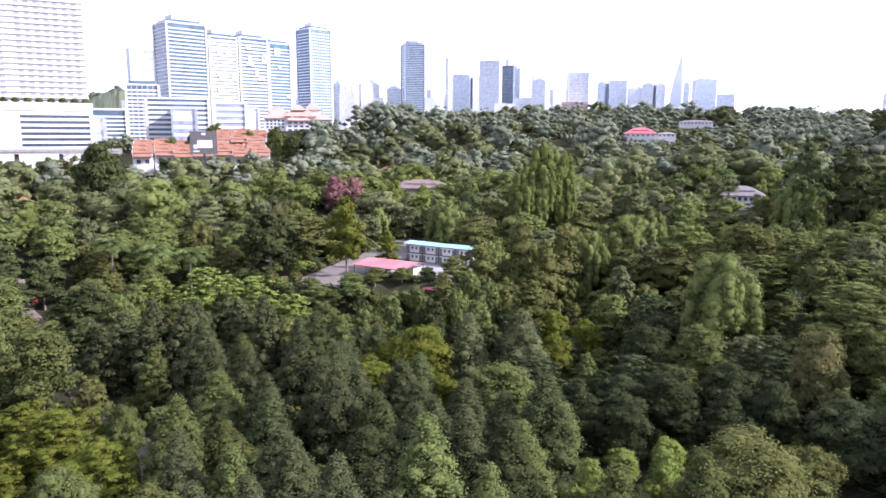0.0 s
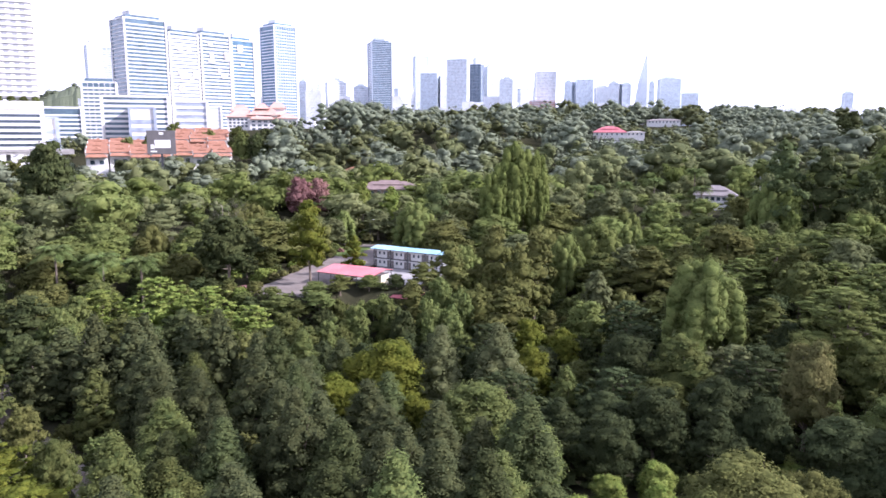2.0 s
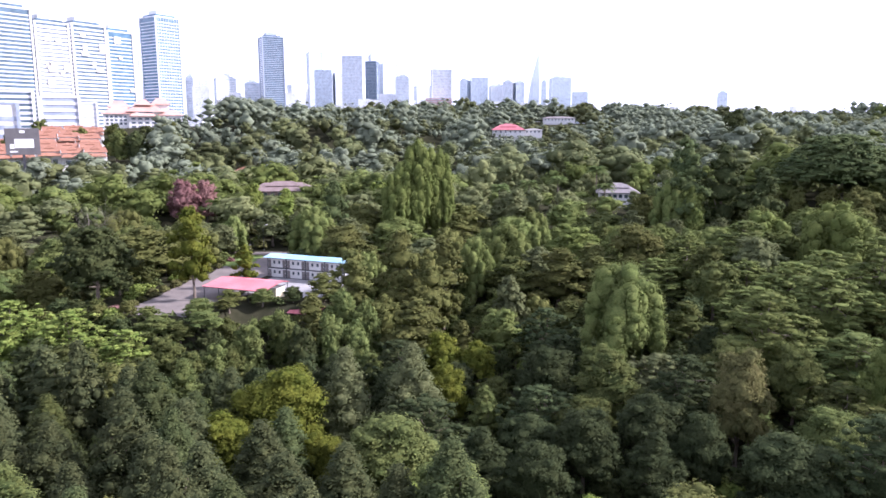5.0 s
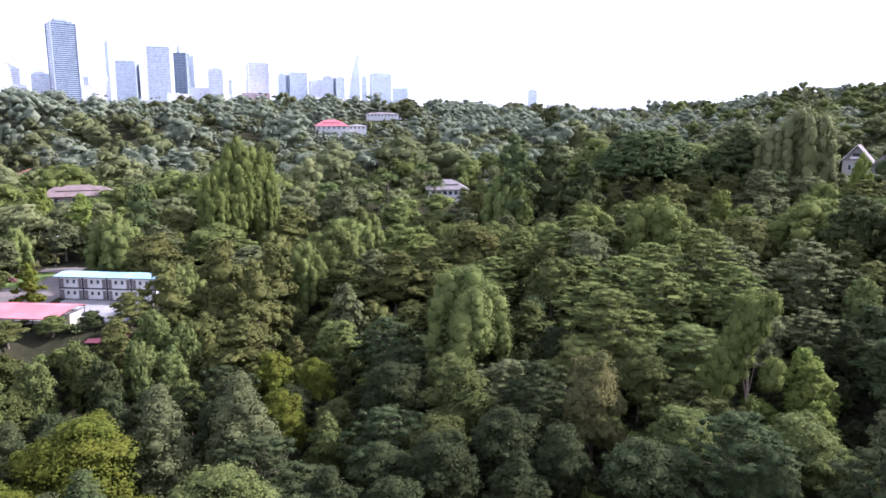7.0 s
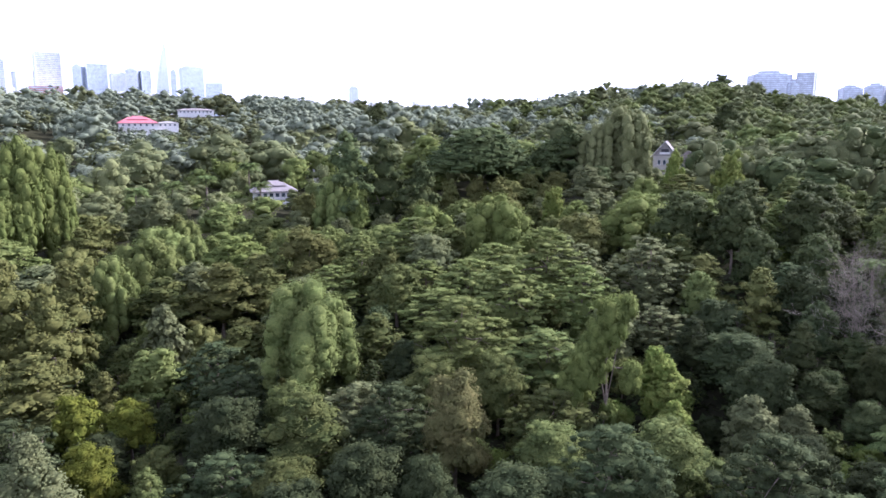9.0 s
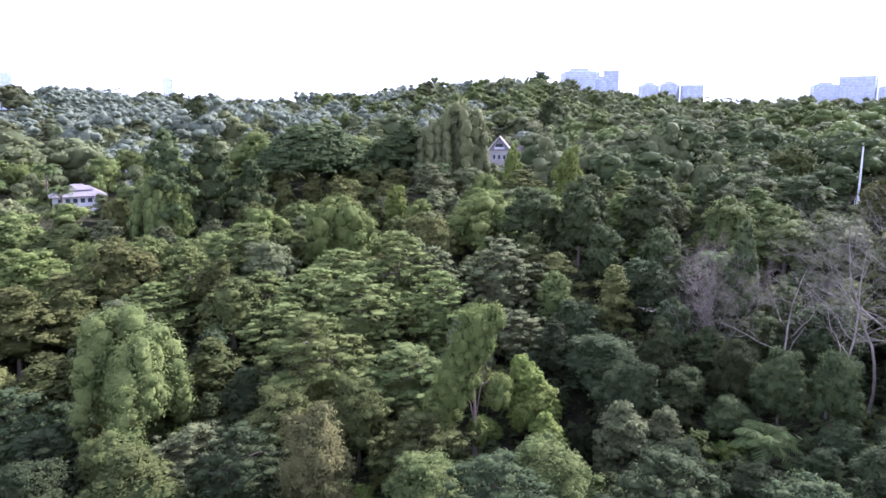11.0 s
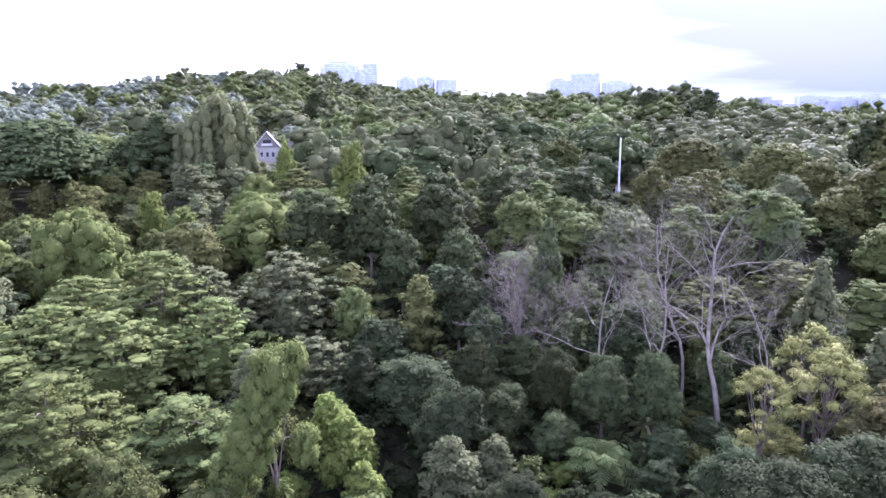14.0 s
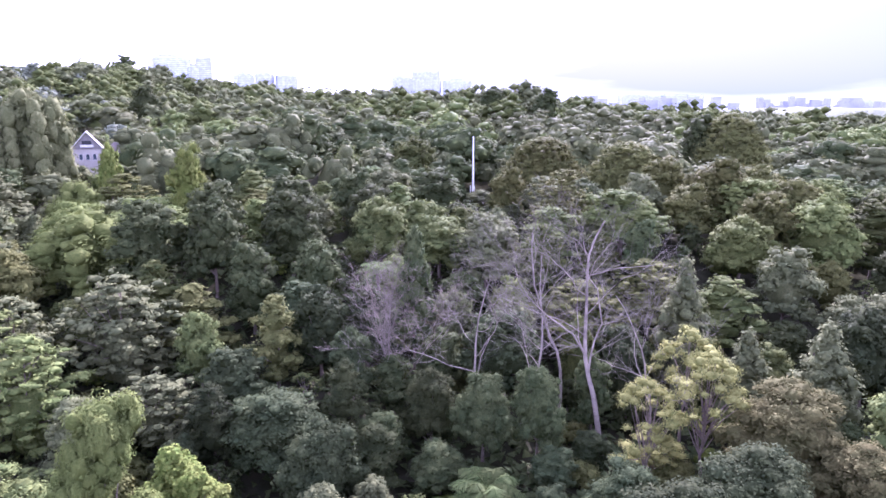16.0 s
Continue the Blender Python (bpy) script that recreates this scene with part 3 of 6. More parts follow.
SHAPES = {
    "cone": (shape_cone, 3, 4400), "round": (shape_round, 5, 5200), "ovoid": (shape_ovoid, 4, 4200), "tiered": (shape_tiered, 5, 6000), "weeping": (shape_weeping, 3, 7500), "creeper": (shape_creeper, 1, 8000), "bamboo": (shape_bamboo, 2, 12000),
    "rain": (shape_rain, 2, 15000), "bigleaf": (shape_bigleaf, 2, 2600), "feather": (shape_feather, 3, 3000), "shrub": (shape_shrub, 3, 600),
}
WORDS = {
    "cone": ("conifer_tree", "dense dark green conical tree in the plantation rows"), "round": ("broadleaf_tree", "rounded broadleaf tree with a billowing green crown"),
    "ovoid": ("tall_tree", "tall dense tree with an upright oval crown"), "tiered": ("tiered_tree", "spreading tree with flat tiers of light green leaves"),
    "weeping": ("weeping_tree", "tall feathery tree with drooping yellow-green foliage"), "bamboo": ("bamboo_clump", "tall bamboo-like clump with rounded drooping yellow-green lobes"), "creeper": ("creeper_clad_tree", "leaning tree smothered in hanging bright green creeper"), "rain": ("rain_tree", "huge dark umbrella-shaped rain tree on the hillside"),
    "bigleaf": ("large_leaved_tree", "tree with large glossy leaves in loose layers"), "feather": ("open_crowned_tree", "thin tree with an open feathery crown"),
    "shrub": ("shrub", "low leafy shrub in the undergrowth"),
}
HUES = {"cone": "dark green", "dark": "dark green", "deep": "deep green", "mid": "green", "bright": "bright green", "yellow": "yellow-green", "olive": "olive green", "grey": "grey-green",
        "feather": "light green", "pale": "pale green", "straw": "pale yellow-green", "hazed": "silvery green", "brown": "brownish green", "russet": "russet", "tan": "tan-green", "palm": "green"}
KIT = {}


def kit(kind, var, lod):
    """The crown and trunk meshes of one variant; lod 0 near, 1 farther."""
    key = (kind, var, lod)
    if key in KIT:
        return KIT[key]
    fn, _, n = SHAPES[kind]
    rng = np.random.default_rng(1000 + 37 * var + sum(map(ord, kind)))
    H, R, puffs, opt, (tr, top, nl) = fn(rng, lod)
    opt = dict(opt)
    if lod:
        n, opt["size"] = int(n * (0.5 if lod == 1 else 0.12)), opt["size"] * (1.2 if lod == 1 else 1.9)
    else:
        n, opt["size"] = int(n * 1.8), opt["size"] * 0.72
    vs, t, nn = foliage(rng, puffs, n, fine=lod < 2, **opt)
    crown = mesh_from("crown", vs, None, t, [LEAF["mid"]], normals=nn)
    tv, tq = limbs_of(rng, tr, top, puffs, nl if not lod else nl // 2)
    trunk = mesh_from("trunk", np.array([tuple(v) for v in tv]), tq, None, [BARK])
    KIT[key] = H, R, crown, trunk
    return KIT[key]


PLANTED = []
EYES = [(x, y) for _, x, y, *_ in PATH]


def far_from_path(x, y):
    return min(math.hypot(x - a, y - b) for a, b in EYES)


SEED = random.Random(7)


def dress(e, crown, trunk, hue):
    for nm, me, mat in (("trunk", trunk, None), ("crown", crown, LEAF[hue])):
        o = new(nm, me)
        o.parent = e
        if mat is not None:
            o.material_slots[0].link, o.material_slots[0].material = "OBJECT", mat


COUNT, THICKET = Counter(), {}


def into_thicket(kind, hue, x, y, z, k, kz):
    """One more bush of the thicket, too many to tell apart."""
    _, _, crown, _ = kit(kind, SEED.randrange(SHAPES[kind][1]), 2)
    v = np.empty(len(crown.vertices) * 3, np.float32)
    crown.vertices.foreach_get("co", v)
    t = np.empty(len(crown.polygons) * 3, np.int32)
    crown.polygons.foreach_get("vertices", t)
    w = SEED.uniform(0, 6.28)
    c, s = math.cos(w), math.sin(w)
    V = v.reshape(-1, 3) @ np.array([[c, s, 0], [-s, c, 0], [0, 0, 1]]) * np.array([k, k, kz]) + np.array([x, y, z])
    bag = THICKET.setdefault(hue, [[], [], 0])
    bag[0].append(V)
    bag[1].append(t.reshape(-1, 3) + bag[2])
    bag[2] += len(V)


def plant(kind, hue, x, y, top=None, r=None, label="", group="", stretch=1.0, lod=None, name="", turn=None):
    """A tree with its foot on the ground, its tip at the height top and its crown r wide."""
    if lod is None:
        lod = 0 if far_from_path(x, y) < 90 else 1
    H, R, crown, trunk = kit(kind, SEED.randrange(SHAPES[kind][1]), lod)
    z = float(height(x, y)) - 0.15
    k = (r or R * SEED.uniform(0.85, 1.15)) / R
    kz = (top - z) / H if top is not None else k * SEED.uniform(0.9, 1.1) * stretch
    kz = max(kz, 0.3)
    sort = name or kind
    COUNT[sort] += 1
    if sort in ("young_tree", "shrub") and COUNT[sort] > 285:
        into_thicket(kind, hue, x, y, z, k, kz)
        PLANTED.append((x, y, k * R))
        return None
    e = new(name or {"deep": "evergreen_tree", "dark": "evergreen_tree", "feather": "light_green_tree"}.get(hue, WORDS[kind][0]) if kind == "round" else name or WORDS[kind][0])
    e.empty_display_size = 0.5
    e.matrix_basis = Matrix.Translation((x, y, z)) @ Matrix.Rotation(SEED.uniform(0, 6.28) if turn is None else radians(turn), 4, "Z") @ Matrix.Diagonal((k, k, kz, 1))
    tagged(e, label or WORDS[kind][1].replace("green", HUES[hue] if "green" in HUES[hue] or hue in ("russet",) else "green", 1) if not label else label, "shrub" if kind == "shrub" else "tree", group)
    dress(e, crown, trunk, hue)
    PLANTED.append((x, y, k * R))
    return e


def plant_all(kind, hue, rows, label="", group=""):
    for x, y, top, r in rows:
        plant(kind, hue, x, y, top, r, label, group)


def palm(x, y, top, r, label="oil palm with long arching fronds"):
    z = float(height(x, y))
    e = empty("palm_tree", x, y, z, SEED.uniform(0, 360))
    tagged(e, label, "palm", "palms in the forest")
    rng = random.Random(int(x * 7 + y * 13))
    tz = top - z - r * 0.45
    v, q = tube([(0, 0, -0.5), (0.1, 0, tz * 0.5), (0.15, 0.05, tz)], [0.38, 0.3, 0.26], 8)
    o = new("trunk", mesh_from("trunk", np.array([tuple(p) for p in v]), q, None, [BARK]))
    o.parent = e
    for i in range(22):
        a, up = i * 2.4, 1.45 - 1.25 * (i / 22)
        L_ = r * rng.uniform(0.9, 1.15)
        pts = []
        for s in range(9):
            u = s / 8
            pts.append(Vector((math.cos(a) * L_ * u * (0.55 + 0.45 * math.cos(up)), math.sin(a) * L_ * u * (0.55 + 0.45 * math.cos(up)), tz + L_ * (math.sin(up) * u * 0.95 - 0.75 * u * u))))
        tv, tq = tube(pts, [0.07 * (1 - 0.8 * s / 8) for s in range(9)], 4)
        vs, qs = list(tv), list(tq)
        for s in range(2, 17):
            u = s / 16.0
            k = min(7, int(u * 8))
            c = pts[k].lerp(pts[k + 1], u * 8 - k)
            d = (pts[k + 1] - pts[k]).normalized()
            side = d.cross(Vector((0, 0, 1))).normalized()
            ln = r * 0.30 * math.sin(math.pi * min(1, 0.22 + 0.8 * u))
            for sg in (-1, 1):
                tip = c + side * sg * ln + d * ln * 0.45 - Vector((0, 0, ln * rng.uniform(0.25, 0.6)))
                o_ = len(vs)
                w = d * r * 0.022
                vs += [c - w, c + w, tip.lerp(c, 0.4) + w * 1.3, tip]
                qs.append((o_, o_ + 1, o_ + 2, o_ + 3))
        fr = new("frond", mesh_from("frond", np.array([tuple(p) for p in vs]), qs, None, [LEAF["palm"]]))
        fr.parent = e
    PLANTED.append((x, y, r * 0.7))


def bare_tree(x, y, top, spread, seed, label, lean=(0, 0), limbs=7, first=0.3, girth=0.30, fine=True, skin=None):
    """A leafless tree: a bent trunk, limbs that sweep outwards and up, boughs and fine twigs."""
    rng = random.Random(seed)
    z = float(height(x, y))
    H = top - z
    e = tagged(empty("bare_tree", x, y, z), label, "dead tree", "bare trees")
    big, small = [], []

    def sweep(p, d, length, rad, up, wild, n):
        pts, rr = [p], [rad]
        for i in range(n):
            d = (d + Vector((rng.gauss(0, wild), rng.gauss(0, wild), rng.gauss(up, wild * 0.6)))).normalized()
            p = p + d * length / n
            pts.append(p)
            rr.append(max(0.012, rad * (1 - 0.8 * (i + 1) / n)))
        return pts, rr

    def outwards(d, tilt):
        a = rng.uniform(0, 6.28)
        side = (d.orthogonal().normalized() * math.cos(a) + d.cross(d.orthogonal()).normalized() * math.sin(a))
        return (d * math.cos(tilt) + side * math.sin(tilt)).normalized()

    trunk, tr = sweep(Vector((0, 0, -0.5)), Vector((lean[0], lean[1], 1)).normalized(), H * 0.96, girth, 0.03, 0.11, 12)
    big.append(tube(trunk, tr, 8))
    for k in range(limbs):
        i = min(11, int(12 * (first + (0.92 - first) * (k + rng.uniform(0, 0.8)) / limbs)))
        a = k * 2.4 + rng.uniform(-0.5, 0.5)
        tilt = rng.uniform(0.55, 0.95) * spread
        d0 = Vector((math.cos(a) * math.sin(tilt), math.sin(a) * math.sin(tilt), math.cos(tilt)))
        limb, lr = sweep(trunk[i], d0, (H - trunk[i].z) * rng.uniform(0.65, 0.95) + 2.5 * spread, tr[i] * rng.uniform(0.28, 0.5), 0.02, 0.30, 8)
        big.append(tube(limb, lr, 6))
        for m in range(11):
            j = rng.randrange(1, 8)
            dj = (limb[j + 1] - limb[j]).normalized()
            bough, br = sweep(limb[j], outwards(dj, rng.uniform(0.5, 1.0)), (H * 0.24) * rng.uniform(0.5, 1.0), lr[j] * 0.6, 0.05, 0.28, 6)
            small.append(tube(bough, br, 4))
            for q in range(5 if fine else 3):
                c = rng.randrange(1, 6)
                dc = (bough[c + 1] - bough[c]).normalized()
                tw, wr = sweep(bough[c], outwards(dc, rng.uniform(0.4, 1.0)), H * 0.10 * rng.uniform(0.4, 1.0), max(0.02, br[c] * 0.5), 0.05, 0.2, 4)
                small.append(tube(tw, wr, 3))
    for nm, bits, mat in (("trunk", big, skin or DEADWOOD), ("twigwork", small, skin or TWIG)):
        v, q = joined(bits)
        o = new(nm, mesh_from(nm, np.array([tuple(p) for p in v]), q, None, [mat], normals=()))
        o.parent = e
        if nm == "twigwork":
            tagged(o, "fine grey twigs", kind="stuff")
    PLANTED.append((x, y, 3))

# single trees, from the plantation to the hill: x, y, height of the tip, crown radius
plant_all("bamboo", "feather", ((63.6, 157, 18.3, 9.2),), "tall bamboo-like clump with rounded drooping yellow-green lobes")
plant_all("weeping", "feather", ( (58, 228, 18.0, 9.0), (48, 222, 15, 6)), "tall bamboo-like clump with drooping yellow-green foliage")
plant_all("bamboo", "pale", ((38, 266, 42.5, 8.5), (31, 262, 33, 7.5), (46, 270, 39, 6.5)), "very tall feathery tree with rounded hanging lobes of light green foliage")
plant_all("weeping", "feather", ((124, 249, 29.5, 7.5), (121, 216, 16.5, 8)), "tall feathery tree with drooping light green foliage")
plant_all("weeping", "tan", ((229, 213, 53.5, 10.5), (222, 219, 46, 8), (232, 210, 46, 6.0)), "very tall tan-green weeping tree beside the white house")
plant_all("ovoid", "deep", ((216, 229, 46.5, 8.5), (210, 233, 40, 7)), "dark dense tree with drooping lower branches")
plant_all("rain", "deep", ((192, 253, 44.5, 22.5),))
plant_all("ovoid", "deep", ((141.5, 245, 42.0, 9.5), (129, 248, 44.0, 9.5), (152, 239, 35, 7)), "huge dark tree with hanging lower branches")
plant_all("round", "deep", ((530, 86, 62, 13), (545, 72, 58, 11), (515, 50, 59.5, 12), (451, 295, 61, 11), (838, 520, 106, 15), (300, 5, 44, 10), (285, 463, 61, 11), (315, 792, 79, 13), (234, 861, 81, 13), (-45, 612, 70, 11), (690, 575, 88, 11)), "dark domed tree standing out on the skyline")
plant_all("rain", "olive", ((600, 140, 60, 16), (232, 65, 38.5, 13), (222, 44, 38, 12), (295, -4, 44.5, 14)), "broad flat-topped brownish green tree on the ridge")
plant_all("round", "olive", ((197, 27, 36, 9), (192, 12, 33, 8.5), (182, 22, 31, 8), (205, 38, 35, 8), (188, 36, 31, 7), (205, 15, 34, 8)), "tall loose olive green tree on the slope")
plant_all("round", "bright", ((189, 148, 38.5, 5.5), (172, 196, 27.5, 5)), "bright yellow-green tree among darker ones")
plant_all("round", "olive", ((178, 239, 27, 5.2), (183, 233, 27.5, 5.2), (171, 246, 26, 5.2), (197, 231, 28, 5), (167, 253, 25, 5), (188, 236, 27, 4.6), (184, 226, 26.5, 6), (176, 222, 24.5, 6), (202, 222, 29, 6), (190, 216, 25, 5.5), (170, 214, 22, 6)), "rounded olive tree below the rain tree")
plant_all("round", "deep", ((-144, 297, 45.0, 11.0),), "huge dark round tree before the red roofs")
plant_all("tiered", "feather", ((86, 140, 14.5, 10), (104, 147, 17, 11), (120, 152, 22.8, 11), (108, 163, 15.5, 10), (122, 170, 16.5, 10), (96, 160, 11, 9)),
          "broad spreading tree with flat tiers of light green leaves")
plant_all("tiered", "grey", ((130, 132, 22, 9.5), (127, 147, 19, 8), (116, 120, 12, 6.8), (63, 140, 4.0, 7.4), (77, 184, 12.0, 8.1)), "spreading tree with flat tiers of pale grey-green leaves")
plant_all("tiered", "mid", ((95, 128, 9.5, 9.5), (82, 115, 5.5, 8)), "broad spreading tree with flat tiers of green leaves")
plant("creeper", "pale", 91.0, 112.0, 21.4, 5.4, turn=-50)
plant_all("bigleaf", "bright", ((100, 107, 8.2, 4.5), (103, 111, 9.5, 4.0), (96, 103, 4, 3.5)), "bright green tree with large leaves")
plant_all("bigleaf", "grey", ((99.5, 93, 7.0, 5.0), (104, 89, 5.5, 4.0), (49, 190, 9.5, 5.5)), "tree with large pale grey-green leaves")
plant_all("round", "brown", ((66, 119, 12.0, 6.3), (113, 41.5, 16.5, 8.0), (106, 36, 12, 6.5)), "round tree with brownish new leaves")
plant_all("round", "deep", ((156, 128, 31, 6.5), (166, 132, 34, 7.5), (165, 116, 31, 8), (178, 120, 33, 8), (148, 118, 24, 6), (152, 108, 25, 6), (186, 105, 31, 7)), "large dark blue-green tree with glossy leaves")
plant_all("ovoid", "olive", ((130, 108, 20.2, 4.5), (22.6, 198, 22.5, 7), (34.8, 204, 19, 7.0), (10.3, 194, 17.6, 5.5), (29, 192, 17, 6)), "olive green tree with an upright loose crown")
plant_all("ovoid", "deep", ((118, 95, 14.5, 4.0), (127, 90, 12.5, 4.2), (141, 89, 29.2, 3.6), (8.2, 254, 30.8, 5.0), (123, 84, 9, 4), (112, 90, 9, 4)), "dense upright dark green tree")
plant_all("round", "pale", ((160, 246, 20.5, 8), (128, 242, 27.5, 6), (100, 244, 14, 6), (118, 226, 13, 6)), "rounded pale green tree")
plant_all("round", "mid", ((264, 106, 38.5, 10), (259, 127, 36, 6), (172, 100, 29.8, 8), (184, 92, 28, 7), (239, 171, 38, 6)), "rounded green tree on the hillside")
plant_all("ovoid", "yellow", ((-27.2, 196.5, 29.0, 5.6), (-16, 208, 16.5, 3.4)), "tall dense yellow-green tree beside the yard")
plant_all("round", "yellow", ((-5.0, 136, 8.0, 9.5), (-13, 127, 4.0, 5.5), (1, 124, 1.0, 5), (25, 152, 1.5, 5.5), (35, 166, 1, 5), (28, 170, 3, 5)), "yellow-green tree with loose leafy sprays")
plant_all("cone", "grey", ((16.6, 138.5, 9.4, 6.6), (5.6, 140.5, 8.4, 6.2)), "dense grey-green dome-shaped tree")
plant_all("ovoid", "bright", ((10, 101, 5.6, 3.0), (18.5, 83, 5.0, 3.5), (-8, 285, 25, 5), (29, 86, 5.0, 3.2)), "bright green young tree")
plant_all("round", "bright", ((27.8, 101.5, -2.5, 3.4), (35.4, 103.3, -1.5, 3.6)), "bright green young tree in the sun")
plant_all("round", "olive", ((41, 87.5, 7.0, 9.5), (31, 81, 4.0, 4.5), (52, 93, 2.0, 5.5)), "large rounded olive green tree in the sun")
plant_all("feather", "straw", ((113, 57.5, 16.0, 4.4), (116, 50, 18.3, 5.2), (125, 50.5, 18.8, 5.0), (117, 55.5, 6.5, 4.2)), "thin tree with an open crown of pale yellow-green leaves")
plant_all("cone", "grey", ((128, 41.5, 16.8, 4.6), (125, 32.5, 19.0, 5.6), (141, 47, 24, 5.0)), "dense grey-green dome-shaped tree")
plant_all("round", "feather", ((190, 22, 33, 10), (178, 12, 30, 9), (200, 5, 31, 9), (170, 30, 27, 8)), "tall rounded light green tree")
plant_all("tiered", "yellow", ((-57, 99, 4.0, 8.0), (-67, 107, 2.0, 7.0), (-46, 89, 3.5, 7.5)), "spreading tree with flat tiers of olive-yellow leaves beside the track")
plant_all("tiered", "yellow", ((-63, 88, 1.5, 7.0), (-76, 101, 3, 7), (-84, 116, 2, 7)), "spreading tree with flat tiers of yellowish leaves beside the track")
plant_all("tiered", "bright", ((-60, 176, 11.0, 9.0), (-48, 174, 9.0, 8.0), (-72, 172, 9, 7.5), (-36, 168, 6.0, 6.5)), "low spreading tree with bright green tiers")
plant_all("round", "bright", ((-20, 300, 27, 5), (30, 320, 26, 6), (222, 186, 38, 4)), "bright green tree in the sun")
plant_all("round", "russet", ((-45, 300, 29, 7), (-38, 305, 28, 6)), "russet-leaved tree behind the yard")
plant_all("ovoid", "olive", ((-18, 184, 9, 3.6), (3, 190, 12, 4.2), (0, 180, 9.5, 4.0)), "upright olive tree below the yard")
plant_all("round", "mid", ((-11, 189, 7.5, 3.4), (-6, 177, 7, 4.4), (4, 173, 8, 4.6), (-13, 171, 6, 4.6), (-24, 181, 6.5, 4.2), (-32, 176, 6.5, 5), (-29, 168, 4.5, 4.6), (-24, 163, 3.0, 4.6), (-33, 160, 3, 4.6), (-19, 166, 3.5, 4.2), (-37, 170, 5, 4.2), (-27, 174, 5.5, 3.8), (7, 183, 10, 4.4)), "rounded green tree on the bank below the yard")
plant_all("round", "mid", ((-18, 179, 5.5, 4.4), (-14, 173, 4.5, 4.6), (-22, 175, 4.5, 4.4), (-17, 168, 2.5, 4.6), (9, 173, 5.0, 4.8), (12, 180, 8.0, 4.6)), "bushy green tree hiding the bank below the yard")
plant_all("round", "deep", ((-2, 170, 5.5, 4.2), (-21, 173, 5, 4.6), (-4, 190, 7.0, 2.8)), "dark rounded tree on the bank below the yard")
plant_all("round", "deep", ((119.5, 70, 15, 4.4), (118.5, 77, 14.0, 4.6), (121, 84, 13, 4.6), (133, 84, 15, 4.5), (112, 82, 7, 4.2), (128, 62, 13.5, 3.6), (116, 90, 9, 4.5)), "dark green bushy tree below the bare branches")
palm(106.6, 76, 6.0, 5.5)
for px_, py_, pt_, pr_ in ((122.0, 300.0, 24.0, 6.0), (108.0, 318.0, 26.0, 6.0), (92.0, 310.0, 25.0, 6.0), (78.0, 305.0, 24.0, 6.0), (130.0, 328.0, 30.0, 6.5), (250.0, 118.0, 29.0, 6.0), (268.0, 190.0, 36.0, 6.0), (-92.0, 193.0, 17.0, 6.5), (-80.0, 193.0, 15.0, 6.5), (-70.0, 192.0, 14.0, 6.0), (148.0, 96.0, 21.0, 4.5), (236.0, 92.0, 27.0, 5.0)):
    palm(px_, py_, pt_, pr_)
bare_tree(123.6, 61.0, 34.5, 1.1, 3, "tall dead tree with pale grey forking limbs", (0.02, 0.03), limbs=10, first=0.36, girth=0.42)
bare_tree(130.0, 66.5, 33.0, 1.1, 11, "dead tree with bleached spreading branches", limbs=9, first=0.40, girth=0.26)
bare_tree(127.0, 72.0, 29.0, 1.25, 19, "dead tree with a tangle of grey twigs", (0, 0.12), limbs=9, first=0.35, girth=0.22)
bare_tree(126.0, 77.0, 25.0, 1.35, 23, "dead tree with drooping grey branches", (-0.05, 0.40), limbs=7, girth=0.24)
bare_tree(124.0, 56.0, 25.0, 1.2, 27, "thin dead tree with bleached limbs", (0.0, -0.25), limbs=7, girth=0.2)
BRUSH = surface("brown_twigs", (0.12, 0.10, 0.075), (0.19, 0.16, 0.125), 0.8, 0.9, relief=0)
for k_ in range(6):
    bare_tree(131.6 + 0.7 * math.cos(k_), 91.0 + 0.8 * math.sin(k_ * 2.1), 23.0 + (k_ % 3), 0.45, 31 + k_, "leafless bushy stem with upright brown twigs", (0.1 * math.cos(k_), 0.12 * math.sin(k_ * 2.1)), limbs=5, first=0.2, girth=0.08, skin=BRUSH)
bare_tree(-52.0, 208.0, 27.0, 0.7, 41, "bare-limbed tree with a thin canopy", limbs=6, fine=False)


def in_view(x, y):
    a = math.degrees(math.atan2(x, y + 6))
    b = math.degrees(math.atan2(x - 33, y - 74))
    return a > -37 and b < 122 and (a < 75 or b < 122) and math.hypot(x - 5, y - 20) > 40


def clear(x, y, r):
    u, v = along_lot(x, y)
    if -44 < u < 44 + r * 0.4 and -18 - r * 0.4 < v < 3 + r * 0.5:
        return False
    if -31 < u < 6 and 0 < v < 29 or 12 < u < 35 and -22 < v < 0:
        return False
    if off_track(x, y) < 1.7 + r * 0.32 and y < 215 and x < -20:
        return False
    for hx, hy, hr in ((131, 309, 8), (281, 229, 11), (-150, 259, 9), (0, 20, 40), (-186, 312, 9)):
        if math.hypot(x - hx, y - hy) < hr + r * 0.5:
            return False
    return True


def crowded(x, y, r, share=0.72):
    return any(abs(x - a) < 14 + r and math.hypot(x - a, y - b) < (r + c) * share for a, b, c in PLANTED)


